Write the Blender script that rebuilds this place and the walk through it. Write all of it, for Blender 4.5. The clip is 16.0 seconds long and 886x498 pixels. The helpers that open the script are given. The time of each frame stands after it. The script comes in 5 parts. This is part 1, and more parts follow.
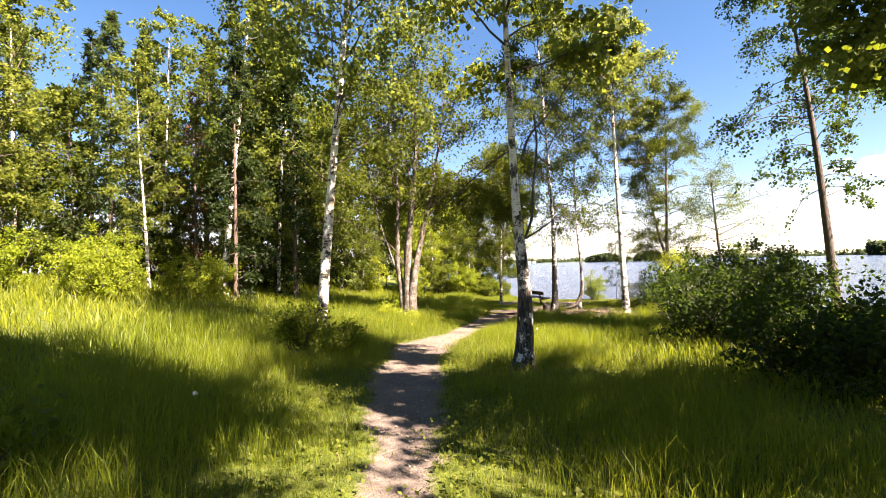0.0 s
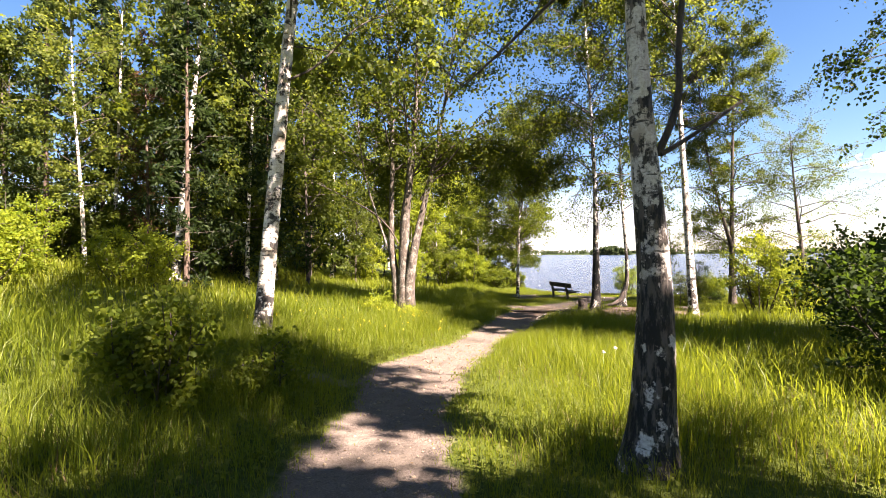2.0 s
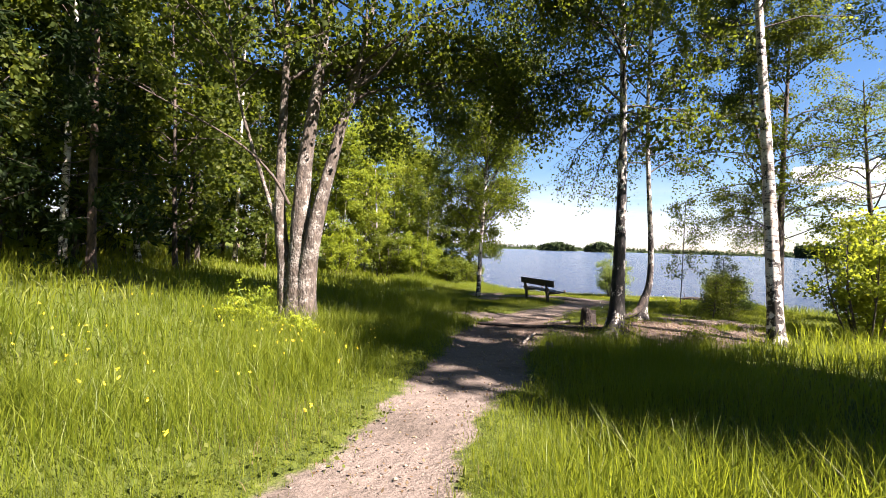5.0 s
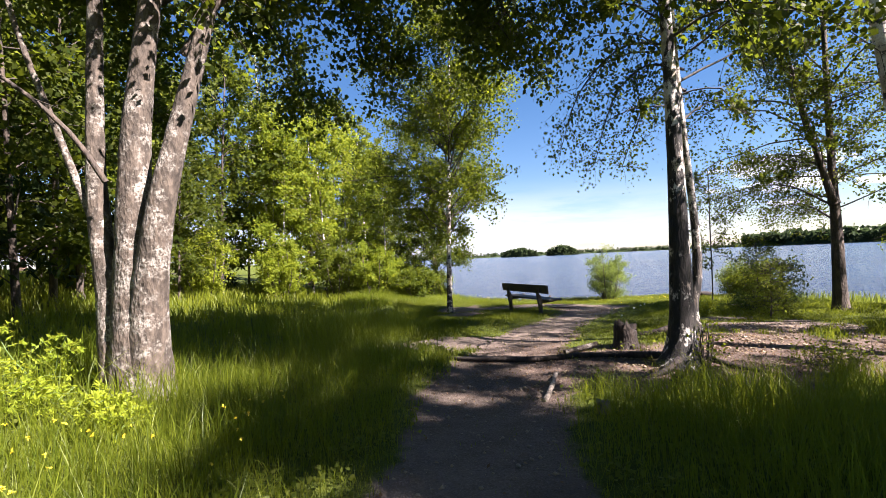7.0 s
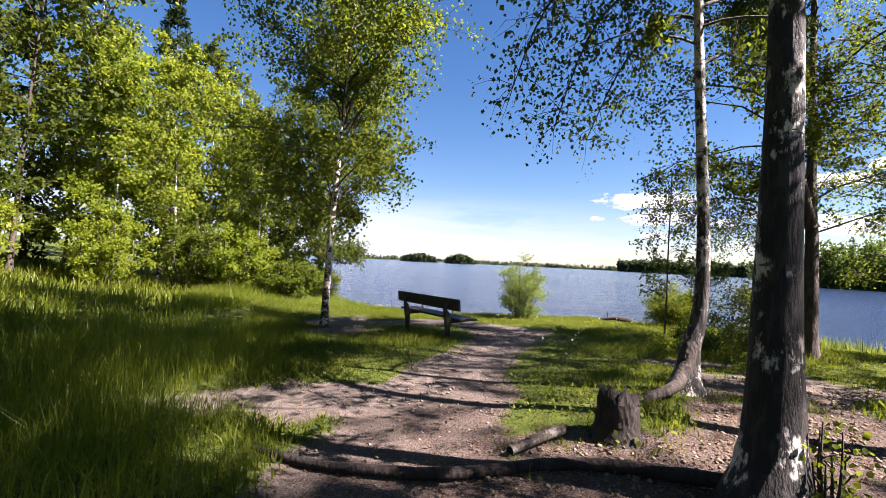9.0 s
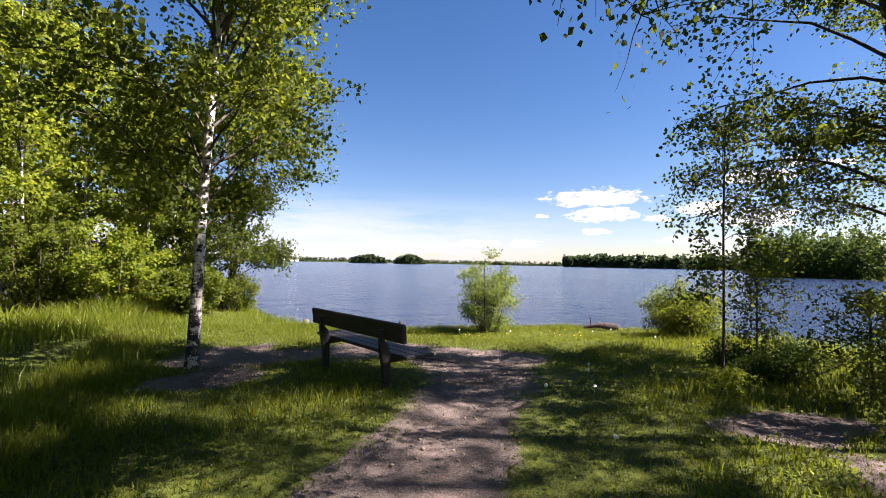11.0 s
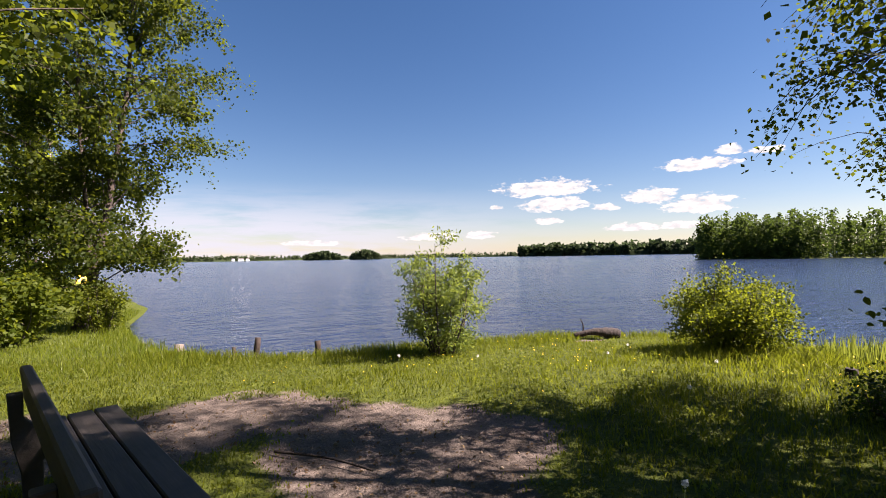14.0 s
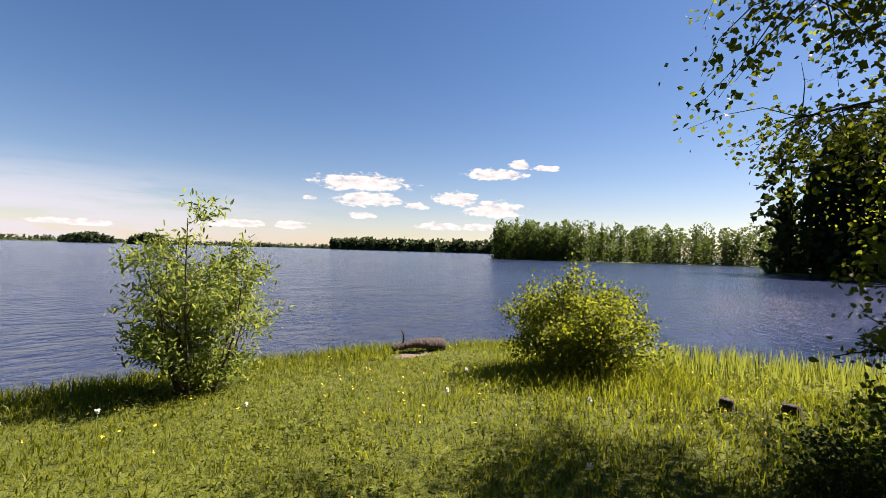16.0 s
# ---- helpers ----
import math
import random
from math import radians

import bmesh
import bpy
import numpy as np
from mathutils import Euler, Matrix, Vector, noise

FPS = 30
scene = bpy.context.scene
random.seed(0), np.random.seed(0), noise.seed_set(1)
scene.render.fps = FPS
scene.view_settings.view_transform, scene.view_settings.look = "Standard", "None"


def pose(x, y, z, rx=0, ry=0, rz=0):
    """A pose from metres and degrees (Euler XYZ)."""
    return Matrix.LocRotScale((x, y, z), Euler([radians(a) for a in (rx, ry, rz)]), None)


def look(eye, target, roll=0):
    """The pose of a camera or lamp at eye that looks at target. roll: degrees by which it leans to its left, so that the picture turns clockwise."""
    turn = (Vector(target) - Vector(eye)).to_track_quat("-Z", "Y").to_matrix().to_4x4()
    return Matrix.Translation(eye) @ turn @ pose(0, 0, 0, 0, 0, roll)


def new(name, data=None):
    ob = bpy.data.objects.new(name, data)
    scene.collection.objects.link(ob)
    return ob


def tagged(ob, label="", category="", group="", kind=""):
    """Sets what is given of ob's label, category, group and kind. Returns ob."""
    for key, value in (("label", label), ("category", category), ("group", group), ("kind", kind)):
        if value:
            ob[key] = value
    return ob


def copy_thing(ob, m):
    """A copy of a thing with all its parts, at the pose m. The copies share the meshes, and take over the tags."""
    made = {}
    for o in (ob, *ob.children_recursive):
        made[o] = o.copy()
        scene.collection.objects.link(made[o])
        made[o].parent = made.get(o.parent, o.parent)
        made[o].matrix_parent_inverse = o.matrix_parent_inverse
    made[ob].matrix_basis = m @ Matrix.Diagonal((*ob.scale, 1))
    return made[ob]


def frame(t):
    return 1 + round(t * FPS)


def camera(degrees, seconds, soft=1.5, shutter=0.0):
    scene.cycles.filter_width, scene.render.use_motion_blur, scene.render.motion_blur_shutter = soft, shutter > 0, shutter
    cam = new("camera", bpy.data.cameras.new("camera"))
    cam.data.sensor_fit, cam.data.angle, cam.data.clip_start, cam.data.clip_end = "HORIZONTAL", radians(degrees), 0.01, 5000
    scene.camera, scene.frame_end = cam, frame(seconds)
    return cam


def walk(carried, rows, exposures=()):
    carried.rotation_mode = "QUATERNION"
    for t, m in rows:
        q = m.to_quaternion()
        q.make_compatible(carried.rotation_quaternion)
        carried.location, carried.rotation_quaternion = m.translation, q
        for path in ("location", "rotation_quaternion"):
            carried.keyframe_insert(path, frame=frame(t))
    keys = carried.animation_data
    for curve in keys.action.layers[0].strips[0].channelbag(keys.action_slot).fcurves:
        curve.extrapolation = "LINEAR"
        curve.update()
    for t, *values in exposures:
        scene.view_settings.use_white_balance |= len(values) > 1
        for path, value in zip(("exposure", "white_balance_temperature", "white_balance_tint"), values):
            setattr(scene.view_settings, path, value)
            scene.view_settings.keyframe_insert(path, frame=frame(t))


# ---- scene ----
cam = camera(87.2, 16.0, soft=0.75)
PATH = [
    (0, (0.464, -1.545, 1.555), (0.426, 0.453, 1.623), -1.5),
    (0.5, (0.355, -0.181, 1.506), (0.31, 1.818, 1.48), 0.2),
    (1, (0.313, 1.075, 1.384), (0.236, 3.072, 1.436), 0.9),
    (1.5, (0.317, 2.312, 1.323), (0.2, 4.308, 1.355), -1.7),
    (2, (0.257, 3.575, 1.24), (0.2, 5.574, 1.267), -0.5),
    (2.5, (0.236, 4.767, 1.205), (0.187, 6.766, 1.187), -2.2),
    (3, (0.255, 5.875, 1.089), (0.316, 7.874, 1.088), 0.4),
    (3.2, (0.246, 6.317, 1.056), (0.333, 8.315, 1.092), -0.5),
    (5.3, (0.636, 11.168, 0.872), (0.798, 13.162, 0.857), 1.9),
    (5.5, (0.636, 11.603, 0.842), (0.852, 13.591, 0.889), -1.6),
    (6, (0.789, 12.545, 0.793), (1.044, 14.529, 0.791), -1.3),
    (6.5, (0.807, 13.59, 0.747), (1.205, 15.549, 0.689), 3.0),
    (7, (1.129, 14.553, 0.622), (1.441, 16.528, 0.666), -2.5),
    (7.5, (1.41, 15.602, 0.659), (1.81, 17.561, 0.691), 0.6),
    (8, (1.695, 16.567, 0.583), (2.216, 18.497, 0.624), -2.5),
    (8.5, (1.981, 17.418, 0.59), (2.616, 19.315, 0.599), 0.1),
    (8.7, (2.052, 17.728, 0.522), (2.748, 19.603, 0.555), 2.6),
    (10.8, (3.576, 21.316, 0.505), (4.465, 23.105, 0.598), -0.5),
    (11, (3.727, 21.595, 0.514), (4.647, 23.37, 0.577), 1.1),
    (11.5, (4.105, 22.213, 0.514), (5.074, 23.961, 0.469), -0.8),
    (12, (4.559, 22.817, 0.521), (5.522, 24.57, 0.494), 0.2),
    (12.5, (4.994, 23.411, 0.491), (6.036, 25.118, 0.509), -0.1),
    (13, (5.385, 23.899, 0.478), (6.417, 25.612, 0.499), 0.8),
    (13.5, (5.728, 24.428, 0.48), (6.787, 26.124, 0.516), 2.4),
    (14, (6.027, 24.984, 0.452), (7.108, 26.666, 0.487), -1.0),
    (14.5, (6.289, 25.301, 0.489), (7.489, 26.901, 0.471), 0.1),
    (15, (6.704, 25.88, 0.398), (8.096, 27.314, 0.481), -1.4),
    (15.5, (7.164, 26.331, 0.418), (8.64, 27.681, 0.411), 0.1),
    (16, (7.71, 26.751, 0.407), (9.359, 27.883, 0.418), 1.6),
]
walk(cam, [(t, look(eye, target, roll)) for t, eye, target, roll in PATH],
     exposures=[(0, 3.43, 7900, 27), (2, 3.3, 7500, 28), (3, 3.13, 7000, 28), (5.5, 2.86, 6800, 25), (8.5, 2.7, 6500, 27), (11, 2.54, 6550, 30), (16, 2.22, 7300, 30)])

# ---- light ----
SUN_AZ, SUN_EL = 126.5, 47.0          # degrees clockwise from +y, and above the horizon
sun = new("sun", bpy.data.lights.new("sun", "SUN"))
sun.data.energy, sun.data.angle, sun.data.color = 5.0, radians(0.55), (1.0, 0.95, 0.86)
_sa, _se = radians(SUN_AZ), radians(SUN_EL)
SUN_DIR = Vector((math.sin(_sa) * math.cos(_se), math.cos(_sa) * math.cos(_se), math.sin(_se)))
sun.matrix_world = look(SUN_DIR * 60, (0, 0, 0))


def nodes_of(tree, kind, **values):
    n = tree.nodes.new(kind)
    for k, v in values.items():
        n.inputs[k.replace("_", " ")].default_value = v
    return n


def math_node(tree, op, a, b=None, c=None):
    n = tree.nodes.new("ShaderNodeMath")
    n.operation = op
    for i, v in enumerate((a, b, c)):
        if v is None:
            continue
        if isinstance(v, (int, float)):
            n.inputs[i].default_value = v
        else:
            tree.links.new(v, n.inputs[i])
    return n.outputs[0]


def smooth(tree, v, lo, hi, out0=0.0, out1=1.0):
    n = tree.nodes.new("ShaderNodeMapRange")
    n.interpolation_type = "SMOOTHSTEP"
    tree.links.new(v, n.inputs[0])
    for i, x in enumerate((lo, hi, out0, out1)):
        n.inputs[1 + i].default_value = x
    return n.outputs[0]


def mixc(tree, fac, a, b):
    n = tree.nodes.new("ShaderNodeMix")
    n.data_type = "RGBA"
    for v, i in ((fac, 0), (a, 6), (b, 7)):
        if isinstance(v, (int, float)):
            n.inputs[i].default_value = v
        elif isinstance(v, tuple):
            n.inputs[i].default_value = (*v, 1.0)
        else:
            tree.links.new(v, n.inputs[i])
    return n.outputs[2]


# sky: clear blue with a few fair-weather cumulus and a pale bank near the horizon
CLOUDS = [(45.3, 8.3, 6.8, 1.5), (46.2, 6.4, 4.6, 1.3), (61.7, 9.7, 4.4, 1.0), (64.6, 10.8, 1.5, 0.8), (56.9, 6.7, 3.2, 1.2),
          (61.6, 5.6, 4.0, 1.5), (67.8, 10.3, 2.1, 0.5), (45.5, 4.3, 1.9, 0.7), (55.0, 3.2, 3.8, 0.7), (60.2, 3.2, 3.0, 0.6),
          (17.1, 2.0, 4.0, 0.5), (31.0, 2.7, 3.8, 0.7), (37.3, 2.8, 2.4, 0.7), (52.2, 5.6, 1.7, 0.6), (39.3, 6.0, 1.0, 0.4)]
world = bpy.data.worlds.new("sky")
scene.world = world
world.use_nodes = True
wt = world.node_tree
bg = wt.nodes["Background"]
sky = wt.nodes.new("ShaderNodeTexSky")
sky.sky_type, sky.sun_disc = "NISHITA", False
sky.sun_elevation, sky.sun_rotation = _se, _sa
sky.air_density, sky.dust_density, sky.ozone_density = 1.0, 0.25, 2.4
coord = wt.nodes.new("ShaderNodeTexCoord")
sep = wt.nodes.new("ShaderNodeSeparateXYZ")
wt.links.new(coord.outputs["Generated"], sep.inputs[0])
az = math_node(wt, "MULTIPLY", math_node(wt, "ARCTAN2", sep.outputs[0], sep.outputs[1]), 180 / math.pi)
el = math_node(wt, "MULTIPLY", math_node(wt, "ARCSINE", sep.outputs[2]), 180 / math.pi)
flat = wt.nodes.new("ShaderNodeCombineXYZ")
wt.links.new(az, flat.inputs[0])
wt.links.new(math_node(wt, "MULTIPLY", el, 2.2), flat.inputs[1])
puff = nodes_of(wt, "ShaderNodeTexNoise", Scale=0.75, Detail=6.0, Roughness=0.55)
wt.links.new(flat.outputs[0], puff.inputs["Vector"])
mask = None
for caz, cel, cw, ch in CLOUDS:
    dx = math_node(wt, "DIVIDE", math_node(wt, "SUBTRACT", az, caz), cw)
    dy = math_node(wt, "DIVIDE", math_node(wt, "SUBTRACT", el, cel - 0.35 * ch), ch)
    low = math_node(wt, "MULTIPLY", math_node(wt, "MINIMUM", dy, 0.0), 1.6)
    dy = math_node(wt, "ADD", math_node(wt, "MAXIMUM", dy, 0.0), low)
    d = math_node(wt, "ADD", math_node(wt, "MULTIPLY", dx, dx), math_node(wt, "MULTIPLY", dy, dy))
    d = math_node(wt, "SUBTRACT", 1.0, d)
    mask = d if mask is None else math_node(wt, "MAXIMUM", mask, d)
mask = math_node(wt, "ADD", mask, math_node(wt, "MULTIPLY", math_node(wt, "SUBTRACT", puff.outputs[0], 0.5), 2.7))
mask = smooth(wt, mask, 0.12, 0.62)
streak = nodes_of(wt, "ShaderNodeTexNoise", Scale=0.09, Detail=5.0, Roughness=0.6)
flat2 = wt.nodes.new("ShaderNodeCombineXYZ")
wt.links.new(az, flat2.inputs[0])
wt.links.new(math_node(wt, "MULTIPLY", el, 7.0), flat2.inputs[1])
wt.links.new(flat2.outputs[0], streak.inputs["Vector"])
bank = math_node(wt, "MULTIPLY", smooth(wt, streak.outputs[0], 0.28, 0.58), smooth(wt, el, 9.5, 2.5))
bank = math_node(wt, "MULTIPLY", bank, smooth(wt, az, 52.0, 8.0, 0.12, 1.0))
hsv = nodes_of(wt, "ShaderNodeHueSaturation", Saturation=1.28)
wt.links.new(sky.outputs[0], hsv.inputs["Color"])
col = mixc(wt, math_node(wt, "MULTIPLY", bank, 0.85), hsv.outputs[0], (6.0, 6.8, 7.7))
shade = smooth(wt, puff.outputs[0], 0.36, 0.62)
col = mixc(wt, mask, col, mixc(wt, shade, (6.2, 6.8, 6.9), (8.2, 8.8, 8.5)))
wt.links.new(col, bg.inputs["Color"])
bg.inputs["Strength"].default_value = 0.027


# ---- materials ----
def material(name):
    m = bpy.data.materials.new(name)
    m.use_nodes = True
    return m, m.node_tree, m.node_tree.nodes["Principled BSDF"]


def obj_coords(t, sx=1, sy=1, sz=1):
    c = t.nodes.new("ShaderNodeTexCoord")
    m = t.nodes.new("ShaderNodeMapping")
    m.inputs["Scale"].default_value = (sx, sy, sz)
    t.links.new(c.outputs["Object"], m.inputs[0])
    return m.outputs[0]


def noise_tex(t, vec, scale, detail=4.0, rough=0.55):
    n = nodes_of(t, "ShaderNodeTexNoise", Scale=scale, Detail=detail, Roughness=rough)
    t.links.new(vec, n.inputs["Vector"])
    return n.outputs[0]


def bump(t, bsdf, height, strength, dist):
    b = nodes_of(t, "ShaderNodeBump", Strength=strength, Distance=dist)
    t.links.new(height, b.inputs["Height"])
    t.links.new(b.outputs[0], bsdf.inputs["Normal"])


def leaf_material(name, dark, light, through_col, gloss=0.55):
    m, t, p = material(name)
    geo = t.nodes.new("ShaderNodeNewGeometry")
    info = t.nodes.new("ShaderNodeObjectInfo")
    r = geo.outputs["Random Per Island"]
    c = mixc(t, r, dark, light)
    hs = nodes_of(t, "ShaderNodeHueSaturation")
    t.links.new(c, hs.inputs["Color"])
    t.links.new(smooth(t, info.outputs["Random"], 0.0, 1.0, 0.82, 1.18), hs.inputs["Value"])
    t.links.new(smooth(t, info.outputs["Random"], 0.0, 1.0, 0.51, 0.485), hs.inputs["Hue"])
    t.links.new(hs.outputs[0], p.inputs["Base Color"])
    p.inputs["Roughness"].default_value = gloss
    p.inputs["Specular IOR Level"].default_value = 0.12
    tr = t.nodes.new("ShaderNodeBsdfTranslucent")
    t.links.new(mixc(t, r, through_col, tuple(min(1, 1.25 * v) for v in through_col)), tr.inputs[0])
    add = t.nodes.new("ShaderNodeMixShader")
    add.inputs[0].default_value = 0.48
    t.links.new(p.outputs[0], add.inputs[1])
    t.links.new(tr.outputs[0], add.inputs[2])
    t.links.new(add.outputs[0], t.nodes["Material Output"].inputs[0])
    return m


LEAF_BIRCH = leaf_material("birch_leaf", (0.040, 0.063, 0.010), (0.080, 0.098, 0.018), (0.195, 0.232, 0.030))
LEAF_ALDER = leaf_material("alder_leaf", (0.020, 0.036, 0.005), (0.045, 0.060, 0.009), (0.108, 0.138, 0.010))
# leaf colour darkened for foliage that stands in shade
LEAF_SHADED = leaf_material("shaded_leaf", (0.012, 0.026, 0.006), (0.024, 0.043, 0.007), (0.041, 0.073, 0.007))
# leaf colour lightened where foliage stands in the sun
LEAF_SUNLIT = leaf_material("sunlit_leaf", (0.075, 0.118, 0.010), (0.140, 0.174, 0.018), (0.285, 0.330, 0.024))
LEAF_WILLOW = leaf_material("willow_leaf", (0.065, 0.102, 0.022), (0.115, 0.152, 0.036), (0.211, 0.267, 0.043))
NEEDLE = leaf_material("spruce_needle", (0.008, 0.019, 0.006), (0.018, 0.033, 0.008), (0.022, 0.040, 0.009))
NEEDLE_PALE = leaf_material("pale_needle", (0.035, 0.058, 0.018), (0.064, 0.087, 0.024), (0.081, 0.116, 0.024))
NEEDLE_DEAD = leaf_material("dead_needle", (0.063, 0.031, 0.015), (0.098, 0.058, 0.027), (0.053, 0.031, 0.014))
GRASS = leaf_material("grass_blade", (0.044, 0.070, 0.007), (0.118, 0.142, 0.014), (0.235, 0.278, 0.019), 0.4)
LAWN = leaf_material("lawn_blade", (0.030, 0.050, 0.004), (0.092, 0.110, 0.010), (0.150, 0.182, 0.011), 0.5)
REED = leaf_material("reed_blade", (0.053, 0.077, 0.010), (0.112, 0.118, 0.028), (0.155, 0.192, 0.025), 0.5)
FAR_LEAF = leaf_material("far_leaf", (0.028, 0.053, 0.010), (0.056, 0.087, 0.017), (0.062, 0.099, 0.015), 0.7)
# distance haze is mixed into this paler, bluer green
FAR_HAZED = leaf_material("hazed_conifer", (0.025, 0.042, 0.016), (0.040, 0.061, 0.025), (0.031, 0.050, 0.019), 0.7)
# darker copy for the near woods, their shade put into the colour
FAR_SHADE = leaf_material("shaded_conifer", (0.012, 0.025, 0.007), (0.025, 0.042, 0.011), (0.025, 0.040, 0.009), 0.7)
LEAF_MID = leaf_material("shrub_leaf", (0.031, 0.053, 0.006), (0.065, 0.086, 0.011), (0.161, 0.198, 0.012))
FERN = leaf_material("rowan_leaf", (0.132, 0.193, 0.015), (0.210, 0.256, 0.023), (0.348, 0.388, 0.031))


def birch_bark(name, dark_base, along, low, plate):
    m, t, p = material(name)
    v = obj_coords(t)
    sepz = t.nodes.new("ShaderNodeSeparateXYZ")
    t.links.new(v, sepz.inputs[0])
    z = sepz.outputs[2]
    big = noise_tex(t, obj_coords(t, 4.6, 4.6, along), 1.0, 6, 0.68)
    dash = noise_tex(t, obj_coords(t, 5.0, 5.0, 26.0), 1.0, 3, 0.5)
    fiss = noise_tex(t, obj_coords(t, 21, 21, 4.6), 1.0, 5, 0.65)
    fine = noise_tex(t, v, 46, 4, 0.6)
    lim = smooth(t, z, 0.0, dark_base, low, 0.54)
    blotch = smooth(t, math_node(t, "SUBTRACT", math_node(t, "ADD", big, math_node(t, "MULTIPLY", math_node(t, "SUBTRACT", fiss, 0.5), 0.35)), lim), -0.03, 0.05)
    dashm = math_node(t, "MULTIPLY", smooth(t, dash, 0.61, 0.67), 0.85)
    white = mixc(t, smooth(t, fine, 0.3, 0.7), (0.387, 0.361, 0.318), (0.602, 0.576, 0.533))
    white = mixc(t, smooth(t, noise_tex(t, v, 3.1, 3), 0.42, 0.7), white, (0.292, 0.232, 0.172))
    black = mixc(t, smooth(t, fiss, 0.47, 0.62), (0.007, 0.006, 0.005), (plate, plate * 0.85, plate * 0.72))
    dark = math_node(t, "MAXIMUM", blotch, dashm)
    t.links.new(mixc(t, dark, white, black), p.inputs["Base Color"])
    p.inputs["Roughness"].default_value = 0.82
    bump(t, p, math_node(t, "SUBTRACT", math_node(t, "MULTIPLY", fiss, blotch), math_node(t, "MULTIPLY", dark, 0.35)), 0.9, 0.03)
    return m


def plain_bark(name, a, b, lichen=None):
    m, t, p = material(name)
    v = obj_coords(t)
    fiss = noise_tex(t, obj_coords(t, 14, 14, 4), 1.0, 6, 0.65)
    flake = nodes_of(t, "ShaderNodeTexVoronoi", Scale=26.0)
    t.links.new(obj_coords(t, 1, 1, 0.5), flake.inputs["Vector"])
    c = mixc(t, smooth(t, fiss, 0.35, 0.68), a, b)
    if lichen:
        c = mixc(t, math_node(t, "MULTIPLY", smooth(t, noise_tex(t, v, 3.4, 5, 0.7), 0.46, 0.6), smooth(t, noise_tex(t, v, 30, 3), 0.4, 0.56)), c, lichen)
    t.links.new(c, p.inputs["Base Color"])
    p.inputs["Roughness"].default_value = 0.9
    bump(t, p, math_node(t, "ADD", fiss, math_node(t, "MULTIPLY", flake.outputs["Distance"], 0.5)), 0.9, 0.025)
    return m


BARK_A = birch_bark("birch_bark_old", 4.4, 4.2, 0.395, 0.085)
BARK_B = birch_bark("birch_bark_young", 2.6, 6.5, 0.45, 0.05)
# cracked dark bark, its plates darkened further for the trunk's shade
BARK_C = birch_bark("birch_bark_cracked_shaded", 7.0, 2.8, 0.385, 0.03)
BARK_TWIG = plain_bark("twig_bark", (0.022, 0.018, 0.015), (0.068, 0.053, 0.041))
BARK_ALDER = plain_bark("alder_bark", (0.024, 0.018, 0.013), (0.083, 0.065, 0.050), (0.195, 0.180, 0.158))
BARK_DARK = plain_bark("dark_bark", (0.022, 0.017, 0.013), (0.075, 0.056, 0.044))
BARK_SPRUCE = plain_bark("spruce_bark", (0.038, 0.025, 0.018), (0.112, 0.075, 0.056))
WOOD_ROT = plain_bark("rotten_wood", (0.009, 0.006, 0.005), (0.030, 0.020, 0.014))
WOOD_GREY = plain_bark("driftwood", (0.075, 0.064, 0.053), (0.225, 0.195, 0.165))


def bench_wood():
    m, t, p = material("weathered_bench_wood")
    v = obj_coords(t, 30, 2.2, 30)
    g = noise_tex(t, v, 1.0, 5, 0.6)
    s = noise_tex(t, obj_coords(t), 5, 4)
    c = mixc(t, g, (0.017, 0.014, 0.012), (0.062, 0.053, 0.046))
    c = mixc(t, math_node(t, "MULTIPLY", smooth(t, s, 0.5, 0.7), 0.5), c, (0.017, 0.016, 0.015))
    t.links.new(c, p.inputs["Base Color"])
    p.inputs["Roughness"].default_value = 0.72
    bump(t, p, g, 0.5, 0.006)
    return m


BENCH = bench_wood()


def ground_material():
    m, t, p = material("forest_ground")
    at = t.nodes.new("ShaderNodeAttribute")
    at.attribute_name = "bare"
    at2 = t.nodes.new("ShaderNodeAttribute")
    at2.attribute_name = "litter"
    v = obj_coords(t)
    big = noise_tex(t, v, 0.9, 5, 0.6)
    mid = noise_tex(t, v, 6.0, 5, 0.65)
    fine = noise_tex(t, v, 60.0, 4, 0.6)
    soil = mixc(t, mid, (0.052, 0.041, 0.033), (0.160, 0.131, 0.111))
    soil = mixc(t, smooth(t, fine, 0.42, 0.85), soil, (0.176, 0.148, 0.129))
    lit = mixc(t, smooth(t, fine, 0.38, 0.66), (0.044, 0.030, 0.024), (0.129, 0.096, 0.078))
    soil = mixc(t, math_node(t, "MULTIPLY", smooth(t, big, 0.48, 0.68), 0.6), soil, (0.044, 0.036, 0.028))
    soil = mixc(t, math_node(t, "MULTIPLY", smooth(t, noise_tex(t, v, 24.0, 3, 0.6), 0.56, 0.68), 0.6), soil, (0.052, 0.043, 0.034))
    soil = mixc(t, at2.outputs["Fac"], soil, lit)
    under = mixc(t, smooth(t, mid, 0.3, 0.7), (0.026, 0.040, 0.005), (0.062, 0.080, 0.010))
    under = mixc(t, smooth(t, fine, 0.5, 0.75), under, (0.085, 0.095, 0.016))
    edge = math_node(t, "ADD", at.outputs["Fac"], math_node(t, "MULTIPLY", math_node(t, "SUBTRACT", mid, 0.5), 0.9))
    t.links.new(mixc(t, smooth(t, edge, 0.32, 0.66), under, soil), p.inputs["Base Color"])
    p.inputs["Roughness"].default_value = 0.95
    p.inputs["Specular IOR Level"].default_value = 0.15
    bump(t, p, math_node(t, "ADD", math_node(t, "MULTIPLY", mid, 1.3), math_node(t, "MULTIPLY", fine, 0.28)), 1.0, 0.06)
    return m


